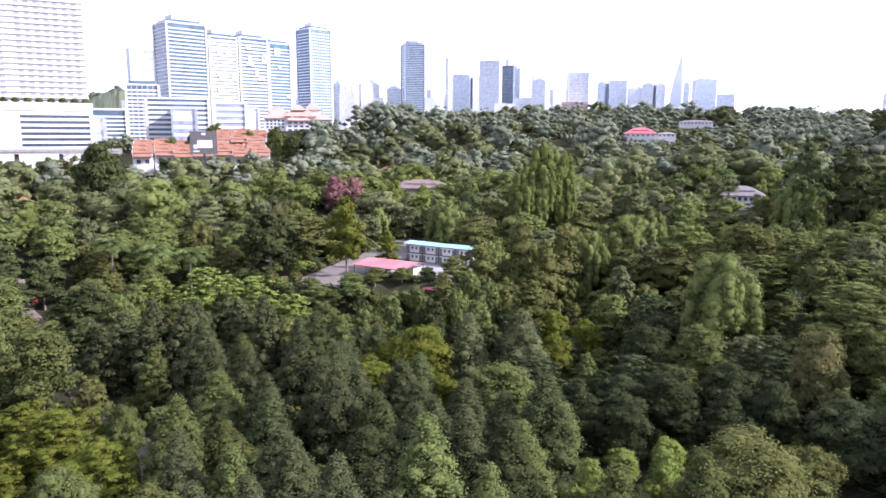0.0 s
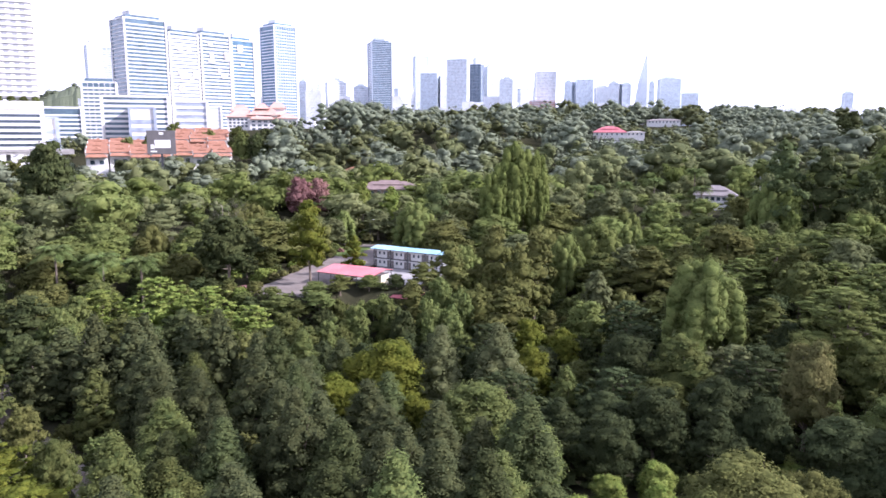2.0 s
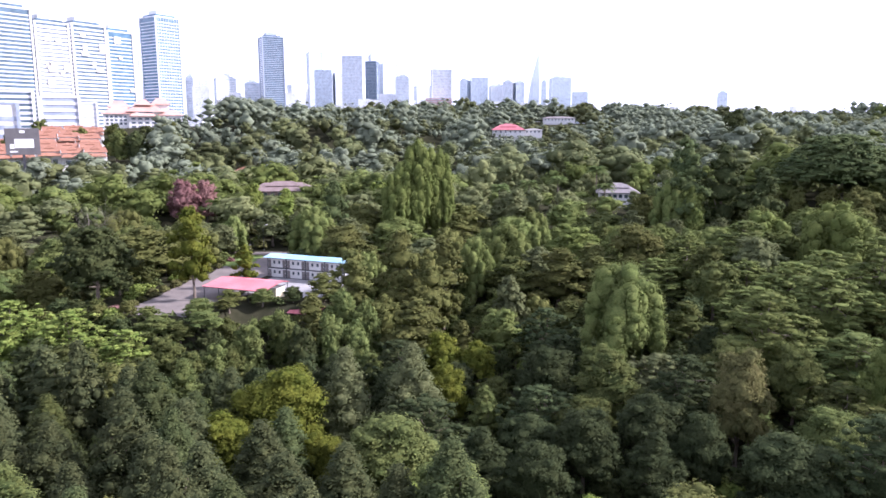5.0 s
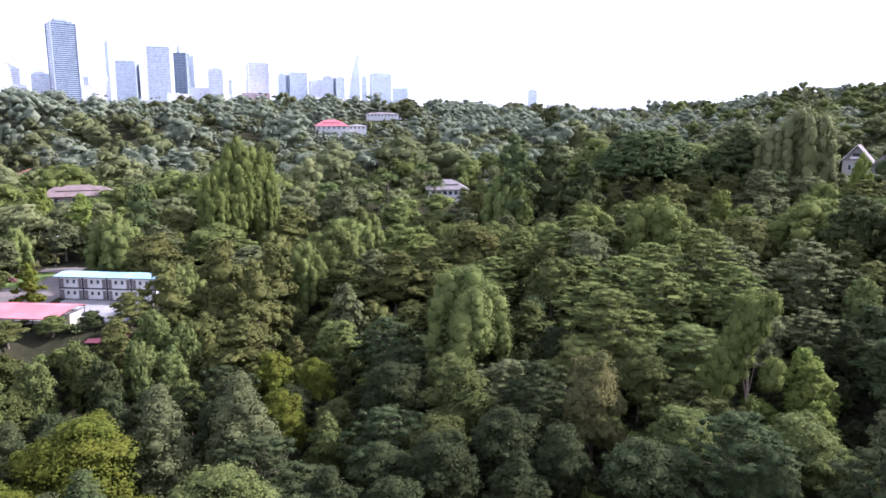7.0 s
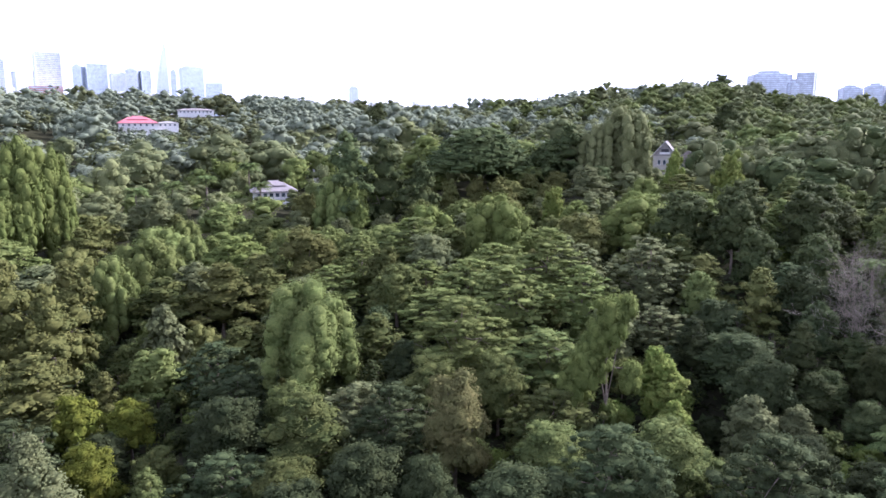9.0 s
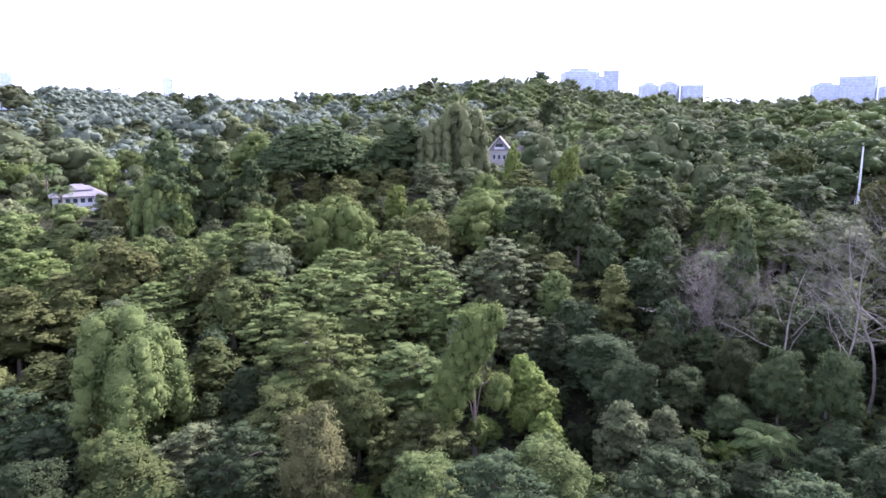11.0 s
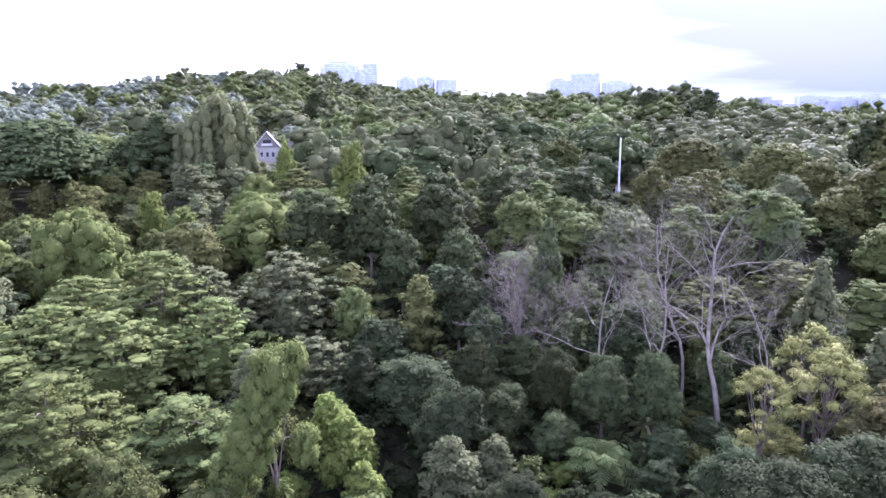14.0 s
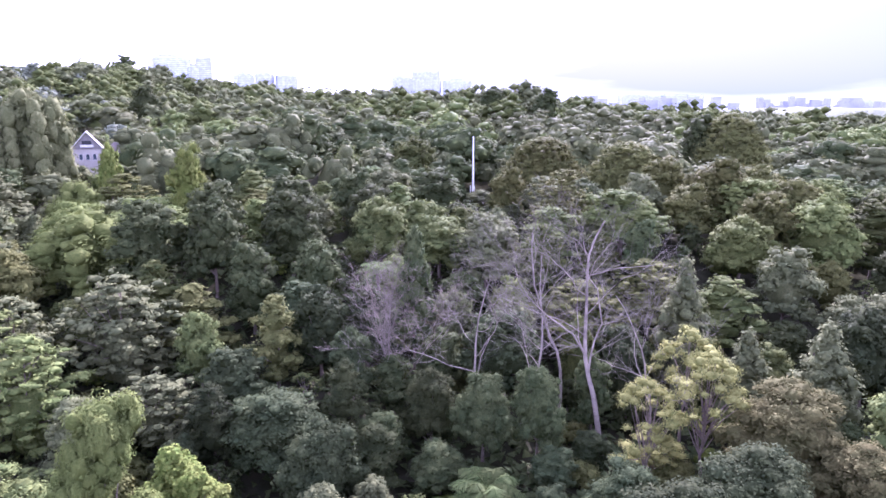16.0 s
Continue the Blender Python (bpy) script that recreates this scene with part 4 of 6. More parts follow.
# the plantation: rows of conical trees
for row in range(9):
    for col in range(18):
        x = -84 + col * 8.0 + (row % 2) * 3.2 + SEED.uniform(-2.2, 2.2)
        y = 72 + row * 8.8 + SEED.uniform(-2.2, 2.2)
        if x > 26 - (y - 78) * 0.55 or x < -0.70 * y or not in_view(x, y) or not clear(x, y, 3) or crowded(x, y, 3.0, 0.62):
            continue
        if x < np.interp(y, (70, 95, 109, 120, 131, 158, 192), (-32, -37, -44, -52, -66, -87, -113)):
            continue
        plant("cone", SEED.choice(("cone", "cone", "cone", "deep", "mid")), x, y, float(height(x, y)) + SEED.uniform(13.0, 20.0), SEED.uniform(4.6, 6.4), group="plantation rows")


def zone(x, y):
    """What grows where; darker near tones and paler far ones carry shade and haze."""
    if -30 < x < 96 and y < 172:
        return SEED.choice((("round", "dark"), ("round", "dark"), ("ovoid", "dark"), ("round", "dark"), ("round", "mid"), ("ovoid", "mid"), ("tiered", "dark"), ("round", "mid")))
    if 96 <= x < 142 and y < 118:
        return SEED.choice((("round", "dark"), ("round", "dark"), ("ovoid", "dark"), ("round", "dark"), ("tiered", "dark"), ("round", "mid")))
    if 85 < x < 130 and 118 < y < 200:
        return SEED.choice((("tiered", "feather"), ("tiered", "feather"), ("tiered", "mid"), ("round", "mid"), ("round", "grey")))
    if 125 < x < 205 and 148 < y < 225:
        return SEED.choice((("round", "olive"), ("ovoid", "grey"), ("round", "feather"), ("weeping", "pale"), ("round", "grey"), ("round", "pale"), ("round", "mid")))
    if x > 140 and y < 200:
        return SEED.choice((("round", "deep"), ("round", "deep"), ("round", "mid"), ("ovoid", "mid"), ("round", "olive"), ("tiered", "olive"), ("ovoid", "mid"), ("round", "grey"), ("round", "feather")))
    if x < -25 and y < 200:
        return SEED.choice((("round", "mid"), ("ovoid", "deep"), ("round", "olive"), ("round", "deep"), ("round", "mid")))
    return SEED.choice((("round", "mid"), ("round", "feather"), ("ovoid", "olive"), ("round", "grey"), ("weeping", "feather"), ("round", "olive"), ("round", "pale"), ("weeping", "olive"), ("ovoid", "mid"), ("round", "grey"), ("round", "feather"), ("ovoid", "grey"), ("round", "mid")))


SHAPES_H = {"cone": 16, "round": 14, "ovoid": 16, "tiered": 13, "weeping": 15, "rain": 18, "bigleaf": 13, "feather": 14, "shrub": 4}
# what the camera keeps in sight past nearer trees: x, y, half width, height from which it shows, and the seconds of the
# walk
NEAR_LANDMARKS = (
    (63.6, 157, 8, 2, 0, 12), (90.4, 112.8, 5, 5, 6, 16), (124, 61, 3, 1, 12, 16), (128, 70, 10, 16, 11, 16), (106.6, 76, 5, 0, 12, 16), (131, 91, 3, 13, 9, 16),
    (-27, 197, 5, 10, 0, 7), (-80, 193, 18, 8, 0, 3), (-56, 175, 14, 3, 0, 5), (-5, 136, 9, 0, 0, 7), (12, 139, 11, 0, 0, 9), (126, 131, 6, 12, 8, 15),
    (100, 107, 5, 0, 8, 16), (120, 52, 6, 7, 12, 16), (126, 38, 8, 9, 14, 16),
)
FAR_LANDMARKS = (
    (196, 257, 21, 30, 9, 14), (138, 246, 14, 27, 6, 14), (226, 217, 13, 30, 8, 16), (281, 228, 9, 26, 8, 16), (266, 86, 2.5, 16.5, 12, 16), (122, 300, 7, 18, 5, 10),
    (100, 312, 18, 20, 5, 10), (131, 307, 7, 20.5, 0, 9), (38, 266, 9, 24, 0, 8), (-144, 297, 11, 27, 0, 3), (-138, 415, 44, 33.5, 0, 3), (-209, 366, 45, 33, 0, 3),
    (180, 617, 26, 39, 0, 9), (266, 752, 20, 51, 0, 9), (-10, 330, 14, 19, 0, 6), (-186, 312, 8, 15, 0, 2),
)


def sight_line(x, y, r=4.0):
    """How high a tree may stand without hiding the landmarks behind it from the camera."""
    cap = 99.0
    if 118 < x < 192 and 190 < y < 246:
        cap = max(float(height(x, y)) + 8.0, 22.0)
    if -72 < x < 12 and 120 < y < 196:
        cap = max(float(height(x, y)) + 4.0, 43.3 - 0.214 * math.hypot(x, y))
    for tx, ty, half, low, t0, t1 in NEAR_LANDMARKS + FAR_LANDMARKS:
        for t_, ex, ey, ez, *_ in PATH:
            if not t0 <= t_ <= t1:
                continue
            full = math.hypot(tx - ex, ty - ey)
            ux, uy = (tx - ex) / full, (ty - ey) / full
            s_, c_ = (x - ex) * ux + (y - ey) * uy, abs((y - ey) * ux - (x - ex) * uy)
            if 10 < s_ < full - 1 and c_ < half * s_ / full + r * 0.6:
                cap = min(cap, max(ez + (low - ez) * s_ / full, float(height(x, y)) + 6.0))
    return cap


NEAR = 205.0
spots = [(i, j) for i in range(-22, 62) for j in range(-7, 62)]
SEED.shuffle(spots)
for i, j in spots:
    x, y = i * 5.6 + SEED.uniform(-2, 2), j * 5.6 + SEED.uniform(-2, 2)
    d = far_from_path(x, y)
    if d > NEAR or d < 34 or not in_view(x, y):
        continue
    r = SEED.choice((4.8, 6.0, 7.2, 8.4, 9.6, 11.0)) * SEED.uniform(0.9, 1.1) * (0.78 if d < 110 else 1.0)
    if not clear(x, y, r) or crowded(x, y, r, 0.66):
        continue
    kind, hue = zone(x, y)
    if kind == "tiered":
        r = max(r, 7.5)
    tip = float(height(x, y)) + SHAPES_H[kind] * SEED.uniform(0.75, 1.15) * (0.6 + 0.4 * r / 5.5)
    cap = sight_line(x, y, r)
    # cut lower and narrower to clear the camera's view of a landmark
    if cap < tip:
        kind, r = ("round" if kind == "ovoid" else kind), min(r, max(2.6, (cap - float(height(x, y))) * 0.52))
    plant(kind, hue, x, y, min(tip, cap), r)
spots.sort(key=lambda p: far_from_path(p[0] * 5.6, p[1] * 5.6))
for i, j in spots:
    x, y = i * 5.6 + SEED.uniform(-2.6, 2.6), j * 5.6 + SEED.uniform(-2.6, 2.6)
    d = far_from_path(x, y)
    if 36 < d < 190 and in_view(x, y) and clear(x, y, 2.5):
        r = SEED.uniform(2.4, 3.4)
        if not crowded(x, y, r, 0.66):
            kind, hue = SEED.choice((("round", "mid"), ("round", "deep"), ("ovoid", "deep"), ("feather", "mid"), ("round", "olive"), ("tiered", "deep")))
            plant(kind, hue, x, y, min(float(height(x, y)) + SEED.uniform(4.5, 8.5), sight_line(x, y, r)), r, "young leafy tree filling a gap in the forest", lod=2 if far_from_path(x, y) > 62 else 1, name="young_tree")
for i, j in spots[::3]:
    x, y = i * 5.6 + 2.8, j * 5.6 + 2.8
    d = far_from_path(x, y)
    if 34 < d < 150 and in_view(x, y) and clear(x, y, 2) and not crowded(x, y, 1.5, 0.42):
        plant("shrub", SEED.choice(("mid", "bright", "deep", "olive")), x, y, None, SEED.uniform(2.2, 3.8))


for k_ in range(700):
    x, y = SEED.uniform(-78, 26), SEED.uniform(160, 290)
    u, v = along_lot(x, y)
    if (-44 < u < 43 and -19 < v < 4) or (-29 < u < 5 and 0 < v < 28) or off_track(x, y) < 5 or crowded(x, y, 1.6, 0.55):
        continue
    if k_ % 3 == 0 and v < -26 or k_ % 3 == 0 and v > 30 or u < -46:
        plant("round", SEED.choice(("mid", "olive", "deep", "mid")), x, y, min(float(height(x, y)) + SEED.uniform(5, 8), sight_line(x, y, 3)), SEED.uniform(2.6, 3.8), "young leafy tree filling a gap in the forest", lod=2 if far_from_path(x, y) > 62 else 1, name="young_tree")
        continue
    plant("shrub", SEED.choice(("mid", "bright", "olive", "deep", "brown")), x, y, None, SEED.uniform(1.8, 3.2), "leafy shrub on the bank below the yard")


def undergrowth():
    """Ferns, seedlings and creepers on the forest floor."""
    rng = np.random.default_rng(77)
    x, y = rng.uniform(-120, 260, 90000), rng.uniform(45, 270, 90000)
    near = np.min([np.hypot(x - a, y - b) for a, b in EYES[::3]], 0)
    u, v = along_lot(x, y)
    ok = (near > 36) & (near < 165) & np.array([b > 215 or a > -20 or off_track(a, b) > 4.5 for a, b in zip(x, y)]) & ~((np.abs(u) < 44) & (v > -27) & (v < 29))
    x, y = x[ok], y[ok]
    p = np.stack([x, y, height(x, y) + rng.uniform(0.1, 1.3, len(x))], -1)
    n = unit(rng, len(p)) * 0.7 + np.array([0, 0, 1.0])
    n /= np.linalg.norm(n, axis=1)[:, None]
    a = np.cross(n, unit(rng, len(p)))
    a /= np.linalg.norm(a, axis=1)[:, None]
    b = np.cross(n, a)
    s = rng.uniform(0.5, 1.3, (len(p), 1))
    V = np.stack([p + a * s, p - a * s * 0.6 + b * s * 0.7, p - a * s * 0.6 - b * s * 0.7], 1).reshape(-1, 3)
    me = mesh_from("undergrowth", V, None, np.arange(len(V)).reshape(-1, 3), [LEAF["deep"]])
    tagged(new("undergrowth", me), "dense dark green undergrowth on the forest floor", "undergrowth", kind="stuff")


undergrowth()


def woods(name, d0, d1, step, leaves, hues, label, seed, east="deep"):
    """Far woods: crowns too many to count, all in one mesh for each tone."""
    rng = np.random.default_rng(seed)
    kits = []
    for k in range(8):
        shp = (shape_far, shape_round, shape_far, shape_ovoid, shape_far, shape_rain, shape_weeping, shape_far)[k]
        H, R, puffs, opt, _ = shp(rng, 1)
        if R > 10:
            puffs = [(np.array(c) * 0.5 + np.array([0, 0, 2.0]), np.array(a) * 0.6) for c, a in puffs[::4]] + [((0, 0, 6.0), (4, 4, 4.0))]
            H, R = 13.0, 7.5
        few = puffs if len(puffs) < 13 else sorted(puffs, key=lambda p: -p[1][0])[:13]
        opt = dict(opt, size=opt["size"] * (1.7 if leaves > 220 else 1.45), core=0.84, fine=leaves > 220)
        V, T, Q = foliage(rng, few, leaves, **opt)
        kits.append((V * np.array([5.5 / R, 5.5 / R, 13.0 / H]), T, Q))
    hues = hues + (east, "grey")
    bags = [[[], [], 0, []] for _ in hues]
    n = int(d1 / step) + 20
    for i in range(-n, n):
        for j in range(-n // 3, n):
            x, y = i * step + rng.uniform(-0.48, 0.48) * step, j * step + rng.uniform(-0.48, 0.48) * step
            a = math.degrees(math.atan2(x, y + 6))
            b = math.degrees(math.atan2(x - 33, y - 74))
            d = far_from_path(x, y)
            if d < d0 or d > d1 or a < -36 or b > 120 or not woodland(x, y):
                continue
            if d0 < 300 and (crowded(x, y, 4.5, 0.6) or not clear(x, y, 6)):
                continue
            vs, t, ns = kits[int(rng.integers(8))]
            stand = 0.5 + 0.5 * noise.noise((x * 0.02, y * 0.02, 9))
            s = (rng.choice((0.8, 0.95, 1.1, 1.3, 1.6, 2.1)) * (0.75 + 0.5 * stand)) * max(1.0, step / 12.5)
            hs = s ** 0.75 * rng.uniform(0.7, 1.1)
            w = rng.uniform(0, 6.28)
            c, sn = math.cos(w), math.sin(w)
            z0 = float(height(x, y))
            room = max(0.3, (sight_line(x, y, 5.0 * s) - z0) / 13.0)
            # crown shrunk to stay under the camera's sight lines
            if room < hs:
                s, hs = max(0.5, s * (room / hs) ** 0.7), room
            spin = np.array([[c, sn, 0], [-sn, c, 0], [0, 0, 1]])
            V = vs @ spin * np.array([s, s, hs]) + np.array([x, y, z0])
            grove = noise.noise((x * 0.011, y * 0.011, 2)) * 0.7 + rng.uniform(0, 1)
            bag = bags[int(min(len(hues) - 3, max(0, grove * (len(hues) - 2))))]
            # eastern crowns take darker tones, their backlit shade put into the colour
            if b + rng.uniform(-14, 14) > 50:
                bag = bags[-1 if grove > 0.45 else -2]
            bag[0].append(V)
            bag[1].append(t + bag[2])
            bag[2] += len(V)
            bag[3].append(ns @ spin)
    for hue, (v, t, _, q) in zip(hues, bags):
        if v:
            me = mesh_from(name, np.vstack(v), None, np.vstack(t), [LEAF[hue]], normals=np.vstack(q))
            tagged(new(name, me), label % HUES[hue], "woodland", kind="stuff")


def woodland(x, y):
    """False where the city's streets and roofs lie."""
    if math.hypot(x + 150, y - 259) < 12 or math.hypot(x - 171, y - 617) < 24 or math.hypot(x - 266, y - 755) < 30:
        return False
    if -230 < x < -92 and 405 < y < 560 and y < 560:
        return not (y > 396 + (x + 182) * 0.33)
    if y > 560 and x < -60 - (y - 560) * 0.1:
        return False
    if y < 440 and x < -195 and y > 358:
        return False
    return math.hypot(x, y) < 1010 or (x > 500 and y < 700)


# greyed, pale leaf tones put distance haze into these woods
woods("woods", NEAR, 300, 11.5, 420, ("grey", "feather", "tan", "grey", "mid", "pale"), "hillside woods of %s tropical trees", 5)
woods("woods", 300, 430, 12.5, 240, ("hazed", "grey", "tan", "grey", "hazed"), "hillside woods of %s tropical trees", 15, "mid")
woods("far_woods", 430, 1010, 14.0, 190, ("hazed", "hazed", "hazed", "grey"), "distant wooded hills of %s trees", 6, "mid")

for hue_, (v_, t_, _) in THICKET.items():
    tagged(new("thicket", mesh_from("thicket", np.vstack(v_), None, np.vstack(t_), [LEAF[hue_]], normals=())), "thicket of %s bushes and saplings between the trees" % HUES[hue_], "thicket", kind="stuff")

# ---- the yard ----


def slab(name, u0, u1, v0, v1, lift, mat, label, ragged=0.0, seed=1):
    """A flat sheet of the yard's plan, with a real edge."""
    rng = random.Random(seed)
    bm = bmesh.new()
    n = 14
    ring = [(u0 + (u1 - u0) * i / n, v0) for i in range(n)] + [(u1, v0 + (v1 - v0) * i / n) for i in range(n)]
    ring += [(u1 + (u0 - u1) * i / n, v1) for i in range(n)] + [(u0, v1 + (v0 - v1) * i / n) for i in range(n)]
    top = []
    for u, v in ring:
        u, v = u + rng.uniform(-ragged, ragged), v + rng.uniform(-ragged, ragged)
        # back from the yard's axes to the plan
        top.append(bm.verts.new((-14 + u * 0.30 + v * 0.95, 222 + u * 0.95 - v * 0.30, 4.5 + lift)))
    f = bm.faces.new(top)
    if f.normal.z < 0:
        f.normal_flip()
    ex = bmesh.ops.extrude_face_region(bm, geom=[f])
    for g in ex["geom"]:
        if isinstance(g, bmesh.types.BMVert):
            g.co.z += 0.06
    me = bpy.data.meshes.new(name)
    bmesh.ops.recalc_face_normals(bm, faces=bm.faces)
    bm.to_mesh(me)
    bm.free()
    me.materials.append(mat)
    return tagged(new(name, me), label, name.split("_")[0], kind="structure")


slab("road", -43, 40, -16, 2.0, 0.02, ASPHALT, "worn grey asphalt yard and access road", 0.8)
slab("pavement", -22, 1, 4, 26, 0.05, CONCRETE, "pale concrete apron round the site cabins", 0.5, 3)
slab("lawn", 14, 33, -21, -10.5, 0.12, GRASS, "strip of bright mown grass beside the access road", 0.9, 5)


def site_cabin(x, y, z, turn):
    """One steel-framed cabin, 6.06 by 2.44 m."""
    e = tagged(empty("site_cabin", x, y, z, turn), "off-white panelled site cabin with dark steel frame", "cabin", "stacked site cabins")
    w, d, h = 6.0, 4.8, 2.7
    part("body", boxes((0.1, 0.06, 0.12, w - 0.1, d - 0.06, h - 0.1), bevel=0.02), CABIN, e)
    fr = []
    for a in (0, w - 0.16):
        for b in (0, d - 0.16):
            fr.append((a, b, 0, a + 0.16, b + 0.16, h))
    for c in (0, h - 0.16):
        fr += [(0.16, 0, c, w - 0.16, 0.16, c + 0.16), (0.16, d - 0.16, c, w - 0.16, d, c + 0.16), (0, 0.16, c, 0.16, d - 0.16, c + 0.16), (w - 0.16, 0.16, c, w, d - 0.16, c + 0.16)]
    part("frame", boxes(*fr), DARK_PAINT, e, "dark steel corner frame")
    for a in (0.26, w - 1.16):
        dr = part("door", boxes((a, 0.0, 0.16, a + 0.9, 0.05, 2.25), bevel=0.01), DOOR, e, "grey-brown steel door")
        part("handle", boxes((a + 0.78, -0.05, 1.1, a + 0.82, 0.0, 1.25)), STEEL, dr)
    for a in (1.9, 3.5):
        wn = part("window", boxes((a, 0.02, 1.15, a + 0.06, 0.07, 2.0), (a + 0.54, 0.02, 1.15, a + 0.6, 0.07, 2.0), (a + 0.06, 0.02, 1.15, a + 0.54, 0.07, 1.21), (a + 0.06, 0.02, 1.94, a + 0.54, 0.07, 2.0)), DARK_PAINT, e)
        part("pane", boxes((a + 0.06, 0.035, 1.21, a + 0.54, 0.055, 1.94)), GLASS, wn)
    return e


DOOR = surface("cabin_door", (0.13, 0.115, 0.11), (0.19, 0.17, 0.16), 1.0, 0.6, relief=0.05)
TURN = -32.0
cx, cy = -11.4, 221.5
dx_, dy_ = math.cos(radians(TURN)), math.sin(radians(TURN))
first = site_cabin(cx, cy, 4.62, TURN)
for lv in range(2):
    for k in range(4):
        if (lv, k) != (0, 0):
            copy_thing(first, pose(cx + dx_ * 6.05 * k, cy + dy_ * 6.05 * k, 4.62 + 2.72 * lv, 0, 0, TURN))


def ribbed_sheet(w, d, z0, z1, thick=0.05, pitch=0.9):
    """Roof sheet falling from z1 at the back to z0 at the front, with standing ribs."""
    bm = bmesh.new()
    n = int(w / pitch)
    prof = []
    for i in range(n + 1):
        x = w * i / n
        prof += [(x - 0.06, 0), (x - 0.03, 0.07), (x + 0.03, 0.07), (x + 0.06, 0)]
    prof = [(min(max(x, 0), w), h) for x, h in prof]
    rows = []
    for dz in (0, -thick):
        for y, z in ((0, z0), (d, z1)):
            rows.append([bm.verts.new((x, y, z + h + dz)) for x, h in prof])
    for a, b in ((0, 1), (3, 2)):
        for i in range(len(prof) - 1):
            bm.faces.new((rows[a][i], rows[a][i + 1], rows[b][i + 1], rows[b][i]))
    for a, b in ((0, 2), (1, 3)):
        for i in range(len(prof) - 1):
            bm.faces.new((rows[a][i], rows[b][i], rows[b][i + 1], rows[a][i + 1]))
    bmesh.ops.recalc_face_normals(bm, faces=bm.faces)
    return bm


roof = tagged(empty("cabin_roof", cx, cy, 4.62 + 5.42, TURN), "pale blue corrugated roof over the site cabins", "roof")
o = part("sheet", ribbed_sheet(25.4, 3.4, 0.10, 0.62), BLUE_METAL, roof)
o.location = (-0.6, -0.9, 0.1)
o = part("sheet", ribbed_sheet(25.4, 3.2, 0.62, 0.10), BLUE_METAL, roof)
o.location = (-0.6, 2.5, 0.1)
part("purlin", boxes((0, 0.1, 0.0, 24.2, 0.25, 0.16), (0, 2.4, 0.0, 24.2, 2.55, 0.6), (0, 4.5, 0.0, 24.2, 4.65, 0.16)), DARK_PAINT, roof)


def draped(name, line, wide, mat, label, lift=0.22):
    """A ribbon laid over the ground along a line."""
    rng = random.Random(9)
    pts = []
    for (a, b), (c, d) in zip(line, line[1:]):
        n = max(2, int(math.hypot(c - a, d - b) / 2.5))
        pts += [(a + (c - a) * i / n, b + (d - b) * i / n) for i in range(n)]
    vs, qs = [], []
    for i, (x, y) in enumerate(pts):
        x2, y2 = pts[min(i + 1, len(pts) - 1)]
        x1, y1 = pts[max(i - 1, 0)]
        L_ = math.hypot(x2 - x1, y2 - y1)
        nx, ny = -(y2 - y1) / L_, (x2 - x1) / L_
        for k in range(5):
            o_ = (k / 2 - 1) * wide * rng.uniform(0.9, 1.15)
            px_, py_ = x + nx * o_, y + ny * o_
            vs.append((px_, py_, float(height(px_, py_)) + lift - (0.3 if k in (0, 4) else 0)))
    for i in range(len(pts) - 1):
        qs += [(i * 5 + k, i * 5 + k + 1, i * 5 + k + 6, i * 5 + k + 5) for k in range(4)]
    tagged(new(name, mesh_from(name, np.array(vs), qs, None, [mat], normals=())), label, name.split("_")[-1], kind="structure")


DIRT = surface("pale_dirt", (0.11, 0.088, 0.074), (0.20, 0.165, 0.14), 0.3, 0.95, fine=25, relief=0.4)
SAND = surface("sandy_ground", (0.34, 0.27, 0.20), (0.46, 0.38, 0.29), 0.15, 0.95, fine=25, relief=0.4)
draped("dirt_track", TRACK, 2.1, DIRT, "pale grey-brown dirt track along the plantation")
draped("sandy_clearing", ((-176, 290), (-190, 318), (-212, 348)), 9.0, SAND, "sandy open ground beside the flyover")
RED_PAINT = surface("red_paint", (0.50, 0.05, 0.035), (0.62, 0.08, 0.05), 0.6, 0.5, relief=0)
for rx_, ry_ in ((-46.0, 112.0), (-113.0, 190.5)):
    sg = tagged(empty("notice_board", rx_, ry_, float(height(rx_, ry_)), 20), "small red notice board on two posts beside the track", "sign")
    part("panel", boxes((-0.7, -0.05, 0.9, 0.7, 0.05, 2.1), bevel=0.02), RED_PAINT, sg)
    for a in (-0.6, 0.6):
        part("post", boxes((a - 0.05, 0.06, -0.3, a + 0.05, 0.15, 2.15)), RED_PAINT, sg)


def carport(x, y, z, turn):
    e = tagged(empty("carport", x, y, z, turn), "open carport with a faded red metal roof on thin steel posts", "carport")
    w, d = 17.4, 11.0
    o = part("roof_sheet", ribbed_sheet(w, 7.6, 3.1, 4.0), RED_METAL, e, "faded red metal roof sheet")
    o = part("roof_sheet", ribbed_sheet(w, 3.4, 4.0, 3.4), RED_METAL, e)
    o.location = (0, 7.6, 0)
    for i in range(5):
        for yy, h in ((0.3, 3.08), (d - 0.3, 3.36)):
            part("post", boxes((0.3 + i * 4.17, yy - 0.06, 0, 0.42 + i * 4.17, yy + 0.06, h)), DARK_PAINT, e)
    for yy, h in ((0.3, 2.98), (7.6, 3.82), (d - 0.3, 3.26)):
        part("beam", boxes((0.1, yy - 0.06, h - 0.12, w - 0.1, yy + 0.06, h)), DARK_PAINT, e)
    for i in range(5):
        part("rafter", boxes((0.3 + i * 4.17, 0.36, 2.84, 0.42 + i * 4.17, d - 0.36, 2.96)), DARK_PAINT, e)
    return e


